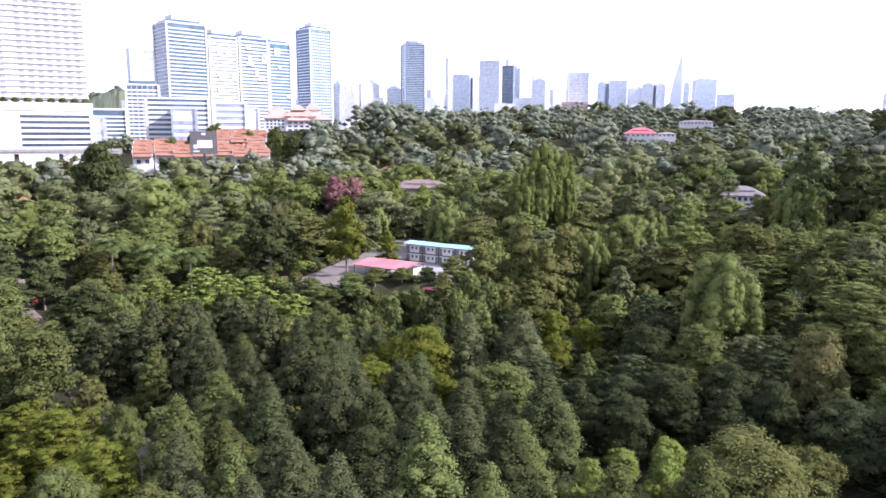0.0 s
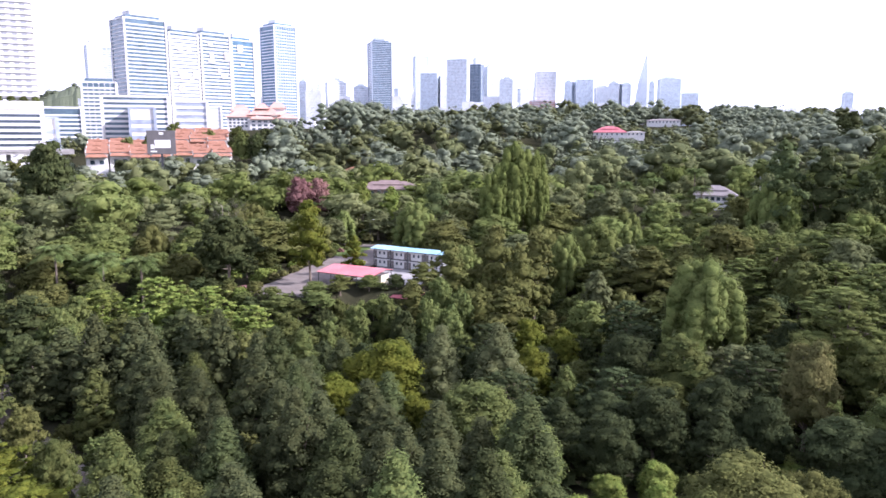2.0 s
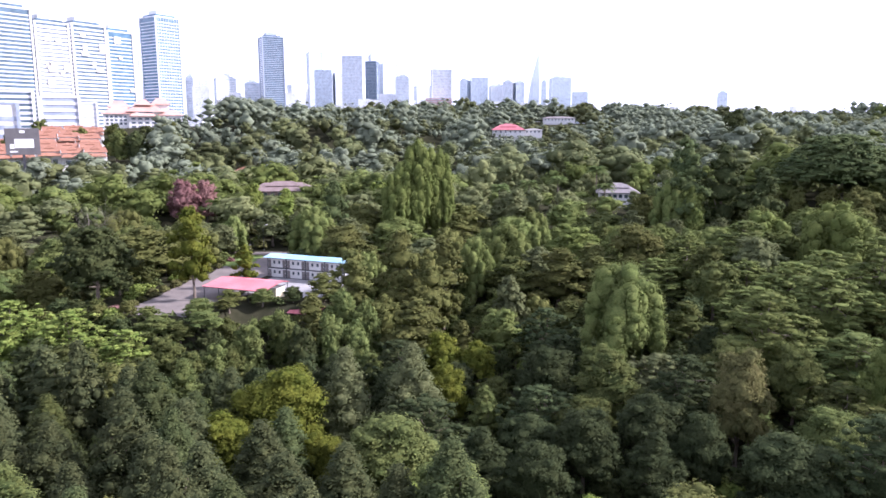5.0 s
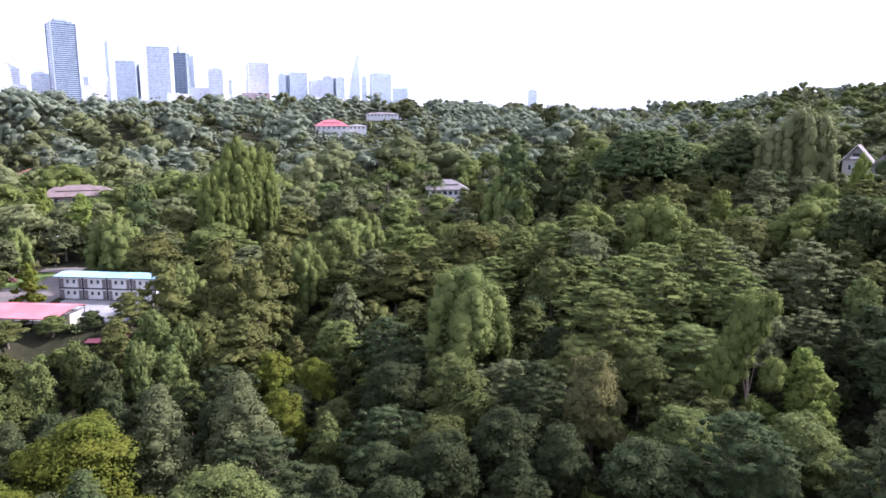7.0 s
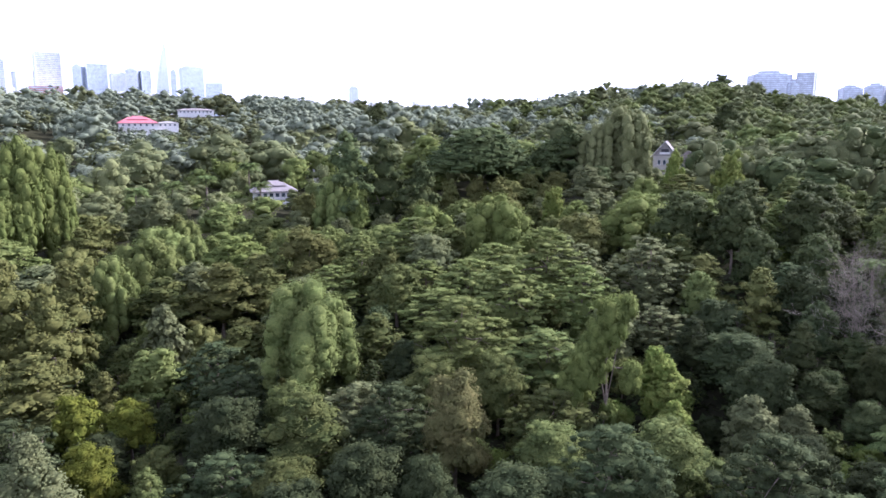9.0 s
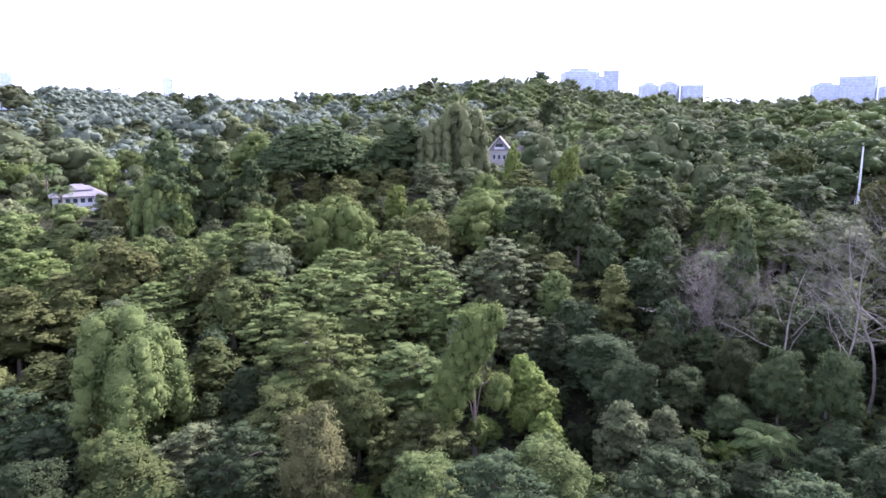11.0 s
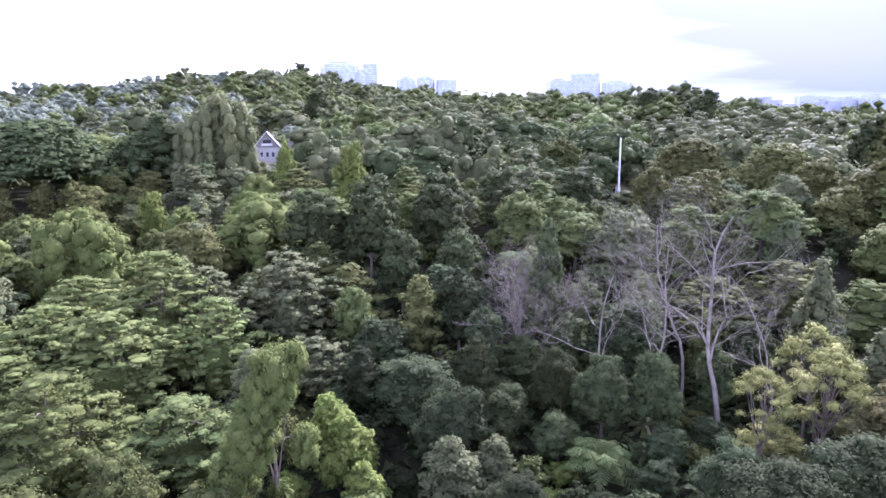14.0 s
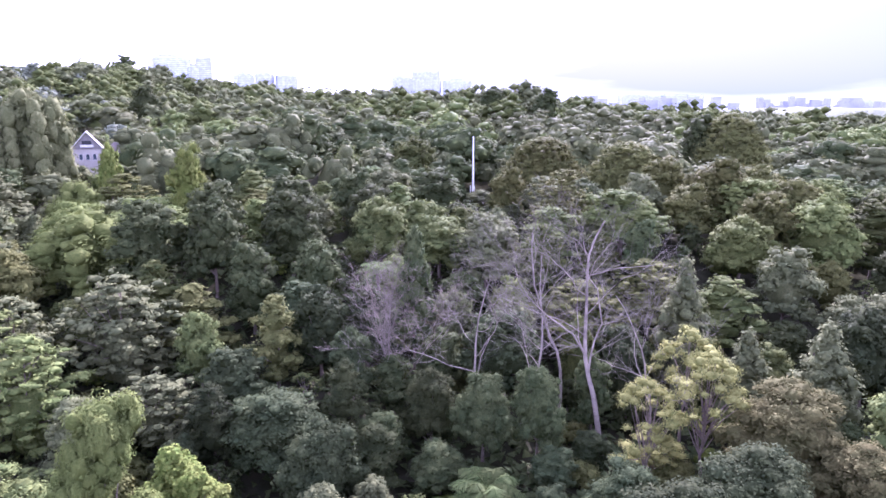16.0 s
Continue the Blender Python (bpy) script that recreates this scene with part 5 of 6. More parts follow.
carport(-25.6, 197.9, 4.56, -31.0)
kiosk = tagged(empty("kiosk", -11.5, 196.0, 4.56, -31.0), "small cream-walled store with a dark opening under the carport", "store")
part("wall", boxes((0, 0, 0, 0.15, 3.6, 2.6), (3.85, 0, 0, 4.0, 3.6, 2.6), (0.15, 3.45, 0, 3.85, 3.6, 2.6), (0.15, 0, 0, 1.2, 0.15, 2.6), (2.4, 0, 0, 3.85, 0.15, 2.6), (1.2, 0, 2.1, 2.4, 0.15, 2.6)), surface("cream_wall", (0.62, 0.55, 0.36), (0.72, 0.66, 0.46), 0.5, 0.8), kiosk)
part("flat_roof", boxes((-0.1, -0.1, 2.6, 4.1, 3.7, 2.72), bevel=0.02), CONCRETE, kiosk)
shed = tagged(empty("lean_to", -5.5, 184.5, 0.3, -24), "small lean-to with a pinkish red metal roof among the trees", "shed")
o = part("roof_sheet", ribbed_sheet(7.5, 4.6, 3.2, 3.9), RED_METAL, shed)
for a in (0.2, 7.2):
    for b, h in ((0.3, 3.2), (4.3, 3.8)):
        part("post", boxes((a - 0.07, b - 0.07, -1.2, a + 0.07, b + 0.07, h)), DARK_PAINT, shed)
part("back_wall", boxes((0.3, 4.1, -1.0, 7.1, 4.24, 3.7)), CABIN, shed)


def yard_lamp(x, y, h):
    z = float(height(x, y))
    e = tagged(empty("street_lamp", x, y, z, 40), "thin grey street lamp at the yard's edge", "lamp")
    v, q = tube([(0, 0, 0), (0, 0, h - 0.8), (0.25, 0, h - 0.1), (1.2, 0, h)], [0.09, 0.06, 0.05, 0.04], 8)
    o = new("pole", mesh_from("pole", np.array([tuple(p) for p in v]), q, None, [DARK_PAINT]))
    o.parent = e
    part("lamp_head", boxes((1.0, -0.13, h - 0.02, 1.75, 0.13, h + 0.10), bevel=0.03), STEEL, e)
    part("base", boxes((-0.2, -0.2, -0.2, 0.2, 0.2, 0.12), bevel=0.02), CONCRETE, e)


yard_lamp(-15.1, 268, 8.5)
for gx, gy in ((-19.8, 270), (-21.0, 258.0)):
    gp = tagged(empty("gate_post", gx, gy, 4.5), "squat white concrete gate post", "post")
    part("shaft", boxes((-0.25, -0.25, -0.1, 0.25, 0.25, 1.7), bevel=0.02), WHITE, gp)
    part("cap", boxes((-0.32, -0.32, 1.7, 0.32, 0.32, 1.85), bevel=0.03), CONCRETE, gp)
for k in range(15):
    ku, kv = -41 + k * 5.2, -17.2 + SEED.uniform(-0.8, 0.8)
    plant("shrub", SEED.choice(("brown", "russet", "brown", "olive")), -14 + ku * 0.30 + kv * 0.95, 222 + ku * 0.95 - kv * 0.30, None, SEED.uniform(1.2, 2.0), "low brownish shrub along the road's edge", "hedge by the road", name="roadside_shrub")

# ---- houses ----


def hip_roof(bm, x0, y0, x1, y1, z, h, over=0.8, ridge=0.5):
    """A hipped roof with eaves, on a rectangle."""
    x0, y0, x1, y1 = x0 - over, y0 - over, x1 + over, y1 + over
    w, d = x1 - x0, y1 - y0
    if w >= d:
        i = min(d, w) * ridge
        a, b = (x0 + i, (y0 + y1) / 2), (x1 - i, (y0 + y1) / 2)
    else:
        i = w * ridge
        a, b = ((x0 + x1) / 2, y0 + i), ((x0 + x1) / 2, y1 - i)
    lo = [bm.verts.new((x, y, z - 0.22)) for x, y in ((x0, y0), (x1, y0), (x1, y1), (x0, y1))]
    e = [bm.verts.new((x, y, z)) for x, y in ((x0, y0), (x1, y0), (x1, y1), (x0, y1))]
    p, q = bm.verts.new((*a, z + h)), bm.verts.new((*b, z + h))
    if w >= d:
        fs = ((e[0], e[1], q, p), (e[1], e[2], q), (e[2], e[3], p, q), (e[3], e[0], p))
    else:
        fs = ((e[0], e[1], p), (e[1], e[2], q, p), (e[2], e[3], q), (e[3], e[0], p, q))
    for f in fs:
        bm.faces.new(f)
    for i in range(4):
        bm.faces.new((lo[i], lo[(i + 1) % 4], e[(i + 1) % 4], e[i]))
    bm.faces.new(lo[::-1])


def hipped(x0, y0, x1, y1, z, h, over=0.8, ridge=0.5):
    bm = bmesh.new()
    hip_roof(bm, x0, y0, x1, y1, z, h, over, ridge)
    return bm


def windows_on(parent, x0, x1, z0, z1, n, y, w, h, rows=1, deep=0.12):
    """A row or more of framed windows on a wall that faces -y."""
    me_f = me_p = None
    for r in range(rows):
        zc = z0 + (z1 - z0) * (r + 0.5) / rows
        for i in range(n):
            xc = x0 + (x1 - x0) * (i + 0.5) / n
            if me_f is None:
                bm = boxes((-w / 2 - 0.1, -deep, -h / 2 - 0.1, w / 2 + 0.1, -0.004, -h / 2), (-w / 2 - 0.1, -deep, h / 2, w / 2 + 0.1, -0.004, h / 2 + 0.1), (-w / 2 - 0.1, -deep, -h / 2, -w / 2, -0.004, h / 2), (w / 2, -deep, -h / 2, w / 2 + 0.1, -0.004, h / 2))
                wn = part("window", bm, WHITE, parent)
                wn.location = (xc, y, zc)
                pn = part("pane", boxes((-w / 2, -0.06, -h / 2, w / 2, -0.004, h / 2)), GLASS, wn)
                me_f, me_p = wn.data, pn.data
            else:
                wn = shared("window", me_f, parent, xc, y, zc)
                shared("pane", me_p, wn)


def white_house(x, y, z, turn):
    e = tagged(empty("house", x, y, z, turn), "white timber house with a tall gable and dark red roof", "house")
    part("wall", boxes((-5, 0, -3, 5, 12, 7.5), (5, 3, -3, 14, 11, 5.5)), CREAM, e)
    bm = bmesh.new()
    vs = [bm.verts.new(p) for p in ((-5, 0.02, 7.5), (5, 0.02, 7.5), (0, 0.02, 13.2), (-5, 0.3, 7.5), (5, 0.3, 7.5), (0, 0.3, 13.2))]
    for f in ((0, 1, 2), (5, 4, 3), (0, 3, 4, 1), (1, 4, 5, 2), (2, 5, 3, 0)):
        bm.faces.new([vs[i] for i in f])
    part("gable", bm, surface("timber_lattice", (0.20, 0.185, 0.17), (0.30, 0.28, 0.26), 1.2, 0.85), e, "grey-brown timber lattice gable")
    for sg in (-1, 1):
        bm = bmesh.new()
        c = [(sg * 6.3, -1.2, 6.4), (0, -1.2, 13.7), (0, 13, 13.7), (sg * 6.3, 13, 6.4)]
        lo = [bm.verts.new(p) for p in c]
        hi = [bm.verts.new((p[0], p[1], p[2] + 0.3)) for p in c]
        for f in (lo, hi, *[(lo[i], lo[(i + 1) % 4], hi[(i + 1) % 4], hi[i]) for i in range(4)]):
            bm.faces.new(f)
        bmesh.ops.recalc_face_normals(bm, faces=bm.faces)
        part("roof", bm, HOUSE_ROOF, e)
        bm = bmesh.new()
        c = [(sg * 6.35, 6.35), (0, 13.75), (0, 14.1), (sg * 6.35, 6.7)]
        fr = [bm.verts.new((p[0], -1.3, p[1])) for p in c]
        bk = [bm.verts.new((p[0], -1.21, p[1])) for p in c]
        for f in (fr, bk, *[(fr[i], fr[(i + 1) % 4], bk[(i + 1) % 4], bk[i]) for i in range(4)]):
            bm.faces.new(f)
        bmesh.ops.recalc_face_normals(bm, faces=bm.faces)
        part("bargeboard", bm, CABIN, e, "pale bargeboard")
    part("side_roof", hipped(5.1, 3, 14, 11, 5.6, 4.0, 0.9), HOUSE_ROOF, e)
    part("balcony", boxes((-2.2, -1.0, 8.3, 2.2, 0, 8.45), (-2.2, -1.0, 8.45, 2.2, -0.9, 9.2)), WHITE, e)
    # closed gable: a dark panel stands for the shade inside an opening
    part("attic_shade_panel", boxes((-1.6, -0.02, 8.5, 1.6, 0.018, 10.6)), DARK_PAINT, e, "dark panel standing for the shade of an attic opening")
    windows_on(e, -3.4, 3.4, 3.2, 6.2, 3, 0, 1.1, 2.0)
    windows_on(e, 6, 13, 2.4, 4.6, 3, 3, 1.1, 1.5)
    return e


CREAM = surface("dull_cream_paint", (0.34, 0.315, 0.27), (0.46, 0.43, 0.37), 0.4, 0.8, relief=0.1)
HOUSE_ROOF = surface("dark_red_tile", (0.10, 0.085, 0.08), (0.17, 0.14, 0.13), 0.4, 0.8, fine=20)
white_house(281.0, 229.0, 23.4, -60)


def villa(x, y, z, turn, w, d, h, roof_mat, wall_mat, label, rise=3.0, n=6):
    e = tagged(empty("villa", x, y, z, turn), label, "house")
    part("wall", boxes((-w / 2, 0, -4, w / 2, d, h)), wall_mat, e)
    part("roof", hipped(-w / 2, 0, w / 2, d, h, rise, 1.2), roof_mat, e)
    part("ridge_roof", hipped(-w / 4, d * 0.25, w / 4, d * 0.75, h + rise * 0.62, rise * 0.55, 0.8), roof_mat, e)
    windows_on(e, -w / 2 + 1, w / 2 - 1, h - 2.6, h - 0.5, n, 0, 1.4, 1.5)
    return e


villa(131, 307, 13.5, -22, 16, 9, 5.0, TILE_GREY, WHITE, "low house with a weathered grey hipped roof", 3.4)
villa(171, 617, 38.5, -15, 27, 14, 7.0, RED_METAL, WHITE, "white villa under a bright red hipped roof", 4.5)
villa(195, 622, 40, -15, 16, 9, 5.5, CONCRETE, WHITE, "pale low annex with a flat grey roof", 1.0, 4)
villa(266, 752, 51.5, -20, 34, 12, 6.5, TILE_GREY, WHITE, "long pale house with a low grey roof", 1.6, 9)
villa(167, 333, 19.0, -25, 7, 5, 8.2, CONCRETE, WHITE, "small pale grey hut standing among palms", 0.8, 2)
villa(193, 240, 15.5, -45, 12, 7, 4.5, HOUSE_ROOF, WHITE, "white house under the rain tree, mostly hidden", 2.0, 5)
villa(-10, 330, 12.5, 0, 26, 10, 7.0, surface("brown_roof_tile", (0.13, 0.095, 0.085), (0.22, 0.165, 0.15), 0.3, 0.85, fine=20), surface("brown_wall", (0.22, 0.16, 0.13), (0.3, 0.23, 0.19), 0.3, 0.85), "long low building with a greyish brown roof", 3.2, 8)
villa(-31, 419, 16.5, 5, 16, 9, 5.5, TILE_RED, WHITE, "small house with a brown-red roof in the woods", 3.0, 4)

mast = tagged(empty("antenna_mast", 266.2, 86.2, float(height(266.2, 86.2)), 20), "slender white mast with two panel antennas at its foot", "mast")
v, q = tube([(0, 0, -1), (0, 0, 8), (0, 0, 21.5)], [0.42, 0.34, 0.22], 10)
mz = 36.7 - float(height(266.2, 86.2))
v = [(p[0], p[1], p[2] * mz / 21.5) for p in v]
o = new("pole", mesh_from("pole", np.array(v), q, None, [WHITE]))
o.parent = mast
for a, b in ((-1.6, 0), (2.0, 0.3)):
    part("panel_antenna", boxes((a - 0.16, b - 0.1, 0, a + 0.16, b + 0.1, mz * 0.28), bevel=0.03), WHITE, mast)
part("bracket", boxes((-1.6, -0.05, mz * 0.10, 2.0, 0.05, mz * 0.10 + 0.12)), STEEL, mast)

# ---- the near city ----


def terrace_house(x, y, z, turn):
    e = tagged(empty("terrace_house", x, y, z, turn), "white terrace house with a red clay tile roof", "house", "terrace houses")
    w, d, h = 10.8, 11.0, 7.0
    part("wall", boxes((0, 0, -6, w, d, h)), WHITE, e)
    bm = bmesh.new()
    hip_roof(bm, 0.0, 0, w, 9.4, h, 2.5, 0.6, 0.08)
    hip_roof(bm, 0.4, -2.6, 10.4, 1.6, h - 2.2, 1.5, 0.4, 0.2)
    hip_roof(bm, 3.6, 2.2, 7.2, 6.6, h + 1.6, 1.6, 0.5, 0.3)
    part("roof", bm, TILE_RED, e)
    part("party_wall", boxes((-0.12, -0.6, h - 1, 0.12, 9.8, h + 1.4)), WHITE, e)
    windows_on(e, 0.8, w - 0.8, 3.9, 6.4, 3, 0, 1.3, 1.6)
    windows_on(e, 0.8, w - 0.8, 0.4, 3.2, 2, 0, 2.2, 2.2)
    return e


house0 = None
for r, (sx, sy, n, z) in enumerate(((-176, 403, 7, 26.5), (-183, 420, 7, 28.6), (-190, 438, 7, 31.0), (-147, 452, 3, 33.6), (-150, 466, 3, 35.4), (-152, 480, 3, 37.5))):
    for k in range(n):
        t_ = 18.5 + 1.6 * (k % 2)
        m = pose(sx + k * 10.9 * math.cos(radians(18.4)), sy + k * 10.9 * math.sin(radians(18.4)) + (0, 2.4, 0.8)[k % 3], z + (0, 0.6, -0.3)[k % 3], 0, 0, t_)
        if house0 is None:
            house0 = terrace_house(*m.translation, t_)
        else:
            copy_thing(house0, m)


for tx_, ty_, tt_, tr_ in ((-166, 436, 44, 6), (-155, 440, 45, 5), (-104, 452, 46, 7), (-94, 452, 46, 8), (-128, 470, 48, 7), (-112, 480, 50, 9), (-95, 478, 50, 9), (-160, 500, 52, 9), (-80, 470, 50, 9), (-232, 350, 32, 8), (-220, 346, 33, 9), (-208, 350, 32.5, 8), (-196, 352, 34, 9), (-184, 350, 33, 8), (-243, 358, 33, 9), (-172, 352, 32, 8), (-202, 338, 30, 8), (-228, 338, 30, 8)):
    plant("round", SEED.choice(("mid", "olive", "deep")), tx_, ty_, tt_, tr_, "rounded green tree among the red-roofed houses")


def resort(x, y, z, turn):
    e = tagged(empty("hotel", x, y, z, turn), "white hotel with stacked orange-red pagoda roofs", "building")
    part("wall", boxes((-34, 4, -10, 30, 22, 13), (-14, 0, -10, 10, 4, 11), (-30, 24, -5, -14, 34, 19), (6, 24, -5, 20, 34, 22)), WHITE, e)
    for a, b, c, d, zz, h in ((-34, 4, -8, 22, 13, 6), (-14, 4, 14, 22, 15, 7), (10, 4, 30, 22, 12, 5), (-30, 24, -14, 34, 19, 6), (6, 24, 20, 34, 22, 6), (-12, -1, 8, 4, 11, 2.6), (-8, 9, 4, 18, 21, 5)):
        part("roof", hipped(a, b, c, d, zz, h, 1.6, 0.42), TILE_ORANGE, e)
    windows_on(e, -13, 9, 0, 10.5, 4, 0, 3.4, 1.8, 3)
    windows_on(e, -33, -15, 3, 12, 5, 4, 2.2, 1.8, 3)
    windows_on(e, 11, 29, 3, 11, 5, 4, 2.2, 1.8, 2)


# orange tile, lightened to take the distance haze into its colour
TILE_ORANGE = surface("orange_clay_tile", (0.40, 0.23, 0.18), (0.50, 0.31, 0.25), 0.15, 0.8, fine=20)
resort(-137, 690, 46, 12)

bb = tagged(empty("billboard", -133.4, 397.6, float(height(-133.4, 397.6)), 18), "dark grey roadside billboard with a pale picture on a steel column", "billboard")
bz = 33.0 - float(height(-133.4, 397.6))
part("panel", boxes((-7.2, 0, bz, 7.2, 1.0, bz + 12.6), bevel=0.1), surface("billboard_print", (0.09, 0.085, 0.085), (0.13, 0.12, 0.12), 0.2, 0.5, relief=0), bb)
part("picture", boxes((-3.4, -0.06, bz + 3.4, 4.6, -0.004, bz + 7.6), (-5.4, -0.06, bz + 3.0, -3.6, -0.004, bz + 5.2), (-1.0, -0.05, bz + 10.4, 1.2, -0.004, bz + 11.6), (-5.6, -0.05, bz + 1.2, -2.4, -0.004, bz + 1.9), bevel=0.02), WHITE, bb, "pale printed picture and bars of small lettering")
part("column", boxes((-0.6, 0.3, -2, 0.6, 0.95, bz)), DARK_PAINT, bb)


def block(name, x, y, turn, w, d, base, top, wall, glass_, floor=4.0, band=0.45, proud=0.25, label="", lift=3.0, mull=0.0, separate=True, cap=True, bays=0):
    """A tower or slab: glazed body, a spandrel for every floor, corner piers and a plant room."""
    e = tagged(empty(name, x, y, base, turn), label, "building", "city towers" if name == "tower" else "")
    h = top - base
    part("body", boxes((-w / 2, -d / 2, -30, w / 2, d / 2, h)), glass_, e)
    n = max(1, int((h - lift) / floor))
    a, b = w / 2 + proud, d / 2 + proud
    ring = lambda z: ((-a, -b, z, a, -d / 2 + 0.01, z + floor * band), (-a, d / 2 - 0.01, z, a, b, z + floor * band), (-a, -d / 2 + 0.02, z, -w / 2 + 0.01, d / 2 - 0.02, z + floor * band), (w / 2 - 0.01, -d / 2 + 0.02, z, a, d / 2 - 0.02, z + floor * band))
    if separate:
        first_ = part("spandrel", boxes(*ring(0)), wall, e)
        first_.location.z = lift
        for k in range(1, n):
            shared("spandrel", first_.data, e, 0, 0, lift + k * floor)
    else:
        tagged(part("banding", boxes(*[r for k in range(n) for r in ring(lift + k * floor)]), wall, e), kind="stuff")
    if mull:
        m = int(w / mull)
        tagged(part("ribbing", boxes(*[(-w / 2 + w * i / m - 0.25, -b - 0.15, 0, -w / 2 + w * i / m + 0.25, -b + 0.05, h) for i in range(m + 1)]), wall, e), kind="stuff")
    pier = part("corner_pier", boxes((-0.9, -0.9, -20, 0.9, 0.9, h + 1.2)), wall, e)
    pier.location = (-a, -b, 0)
    for sx, sy in ((-1, 1), (1, -1), (1, 1)):
        shared("corner_pier", pier.data, e, sx * a, sy * b, 0)
    rng = random.Random(int(x * 3 + y))
    for k in range(bays):
        bx, bz, bw, bh = rng.uniform(-w * 0.4, w * 0.3), rng.uniform(h * 0.25, h * 0.9), rng.uniform(4, 8), rng.choice((4, 4, 8))
        part("bay", boxes((bx, -b - 1.1, bz, bx + bw, -b - 0.02, bz + bh)), WHITE, e)
    part("parapet", boxes((-a, -b, h, a, b, h + 1.6)), wall, e)
    if cap:
        part("crown_storey", boxes((-w * 0.42, -d * 0.42, h + 1.6, w * 0.40, d * 0.42, h + 4.6)), glass_, e)
        part("plant_room", boxes((-w * 0.28, -d * 0.28, h + 1.6, w * 0.22, d * 0.25, h + 1.6 + min(9, h * 0.05 + 2))), wall, e)
    return e


# window grey lightened, haze being mixed into the glass colour
GLASS_GREY = glass("grey_window_glass", (0.30, 0.31, 0.33), 0.3)
# the white apartment tower on its car-park podium
apt = tagged(empty("apartment_tower", -242.5, 430.5, 30, 26), "tall white apartment tower with rows of recessed windows", "building")
part("body", boxes((-30, 0, 34, 27, 20, 112), (-55, 4, 34, -30.02, 20, 84)), WHITE, apt)
floor_ring = boxes((-30.3, -0.7, 0, 27.4, -0.01, 1.25), (27.01, 0, 0, 27.5, 20, 1.25), (-55.2, 3.3, 0, -30.4, 3.99, 1.25))
f0 = part("balcony_band", floor_ring, WHITE, apt)
f0.location.z = 35
for k in range(1, 23):
    shared("balcony_band", f0.data, apt, 0, 0, 35 + k * 3.3)
win = None
for k in range(23):
    for i in range(11):
        if i in (3,):
            continue
        if win is None:
            win = part("window", boxes((-1.3, -0.25, 0, 1.3, -0.01, 1.5)), GLASS_GREY, apt)
            win.location = (-27 + i * 5.0, 0, 36.4 + k * 3.3)
        else:
            shared("window", win.data, apt, -27 + i * 5.0, 0, 36.4 + k * 3.3)
part("stair_slot", boxes((-13.4, -0.3, 34, -12.0, -0.02, 112)), GLASS_HAZED, apt)
pod = tagged(empty("podium", -242.5, 428.5, 30, 26), "white multi-storey podium with open car-park decks", "building")
part("wall", boxes((-60, 0, -8, 30, 26, 31.5), (-60, -0.4, 27.5, 30.3, -0.01, 32.4)), WHITE, pod)
# solid wall: dark strips stand for the shade inside the open decks
for k in range(6):
    part("deck_shade_strip", boxes((-9, -0.06, 6.2 + k * 3.4, 28, -0.004, 7.9 + k * 3.4)), GLASS, pod)
    part("deck_shade_strip", boxes((-58, -0.06, 7.2 + k * 3.4, -22, -0.004, 8.6 + k * 3.4)), GLASS_TEAL, pod)
for k in range(14):
    palm_z = 61.4
    sh = tagged(empty("planter_shrub", *(Matrix.Translation((-242.5, 428.5, 30)) @ Matrix.Rotation(radians(26), 4, "Z") @ Vector((-54 + k * 6.2, 1.6, 31.5))), SEED.uniform(0, 360)), "leafy shrub in the podium's roof planter", "shrub", "roof planter shrubs")
    _, _, crown_, trunk_ = kit("shrub", k % 3, 1)
    sh.scale = (0.75, 0.75, 1.0)
    dress(sh, crown_, trunk_, "mid")

block("tower", -296, 820, 43, 44, 36, 30, 163, WHITE, GLASS_TEAL, 4.0, 0.32, 0.35, "office tower of teal glass with white floor bands")
block("tower", -268, 860, 43, 33, 34, 30, 154, WHITE, GLASS_TEAL, 4.0, 0.66, 0.35, "white office tower with stepped top and pale glass", bays=9)
block("tower", -243, 900, 43, 36, 34, 30, 158, WHITE, GLASS_TEAL, 4.0, 0.45, 0.35, "office tower with white bands and dark corner glass", bays=7)
block("tower", -219, 936, 43, 30, 32, 30, 156, WHITE, GLASS_BLUE, 4.0, 0.3, 0.35, "slim glass office tower with a fin on its roof", bays=3)
block("tower", -193, 1086, 44, 36, 36, 30, 195, HAZED_PALE_WALL, GLASS_BLUE, 4.2, 0.22, 0.2, "blue glass tower with thin pale floor lines", mull=4.0)
fin = tagged(empty("roof_fin", -233, 930, 158), "thin pale fin standing on a tower roof", "fin")
part("blade", boxes((-0.8, -6, -6, 0.8, 6, 12), bevel=0.2), HAZED_PALE_WALL, fin)
block("office_block", -308, 740, 20, 30, 20, 30, 92, WHITE, GLASS_TEAL, 3.8, 0.5, 0.3, "square-windowed white office block", mull=4.5)
block("office_block", -215, 584, 18, 46, 22, 30, 71, WHITE, GLASS_TEAL, 3.8, 0.5, 0.4, "low curved office block with white bands", cap=False)
block("office_block", -204, 566, 18, 17, 14, 30, 62, GLASS_PURPLE, WHITE, 6.0, 0.5, 0.3, "white and blue panelled office block", cap=False)
block("office_block", -178, 600, 18, 24, 18, 30, 68, WHITE, GLASS_PURPLE, 5.0, 0.45, 0.4, "white office block with deep blue glazing", cap=False)
block("office_block", -232, 466, 24, 21, 14, 24, 52.5, GLASS_PURPLE, WHITE, 5.5, 0.5, 0.3, "low white building with a blue fascia", cap=False)
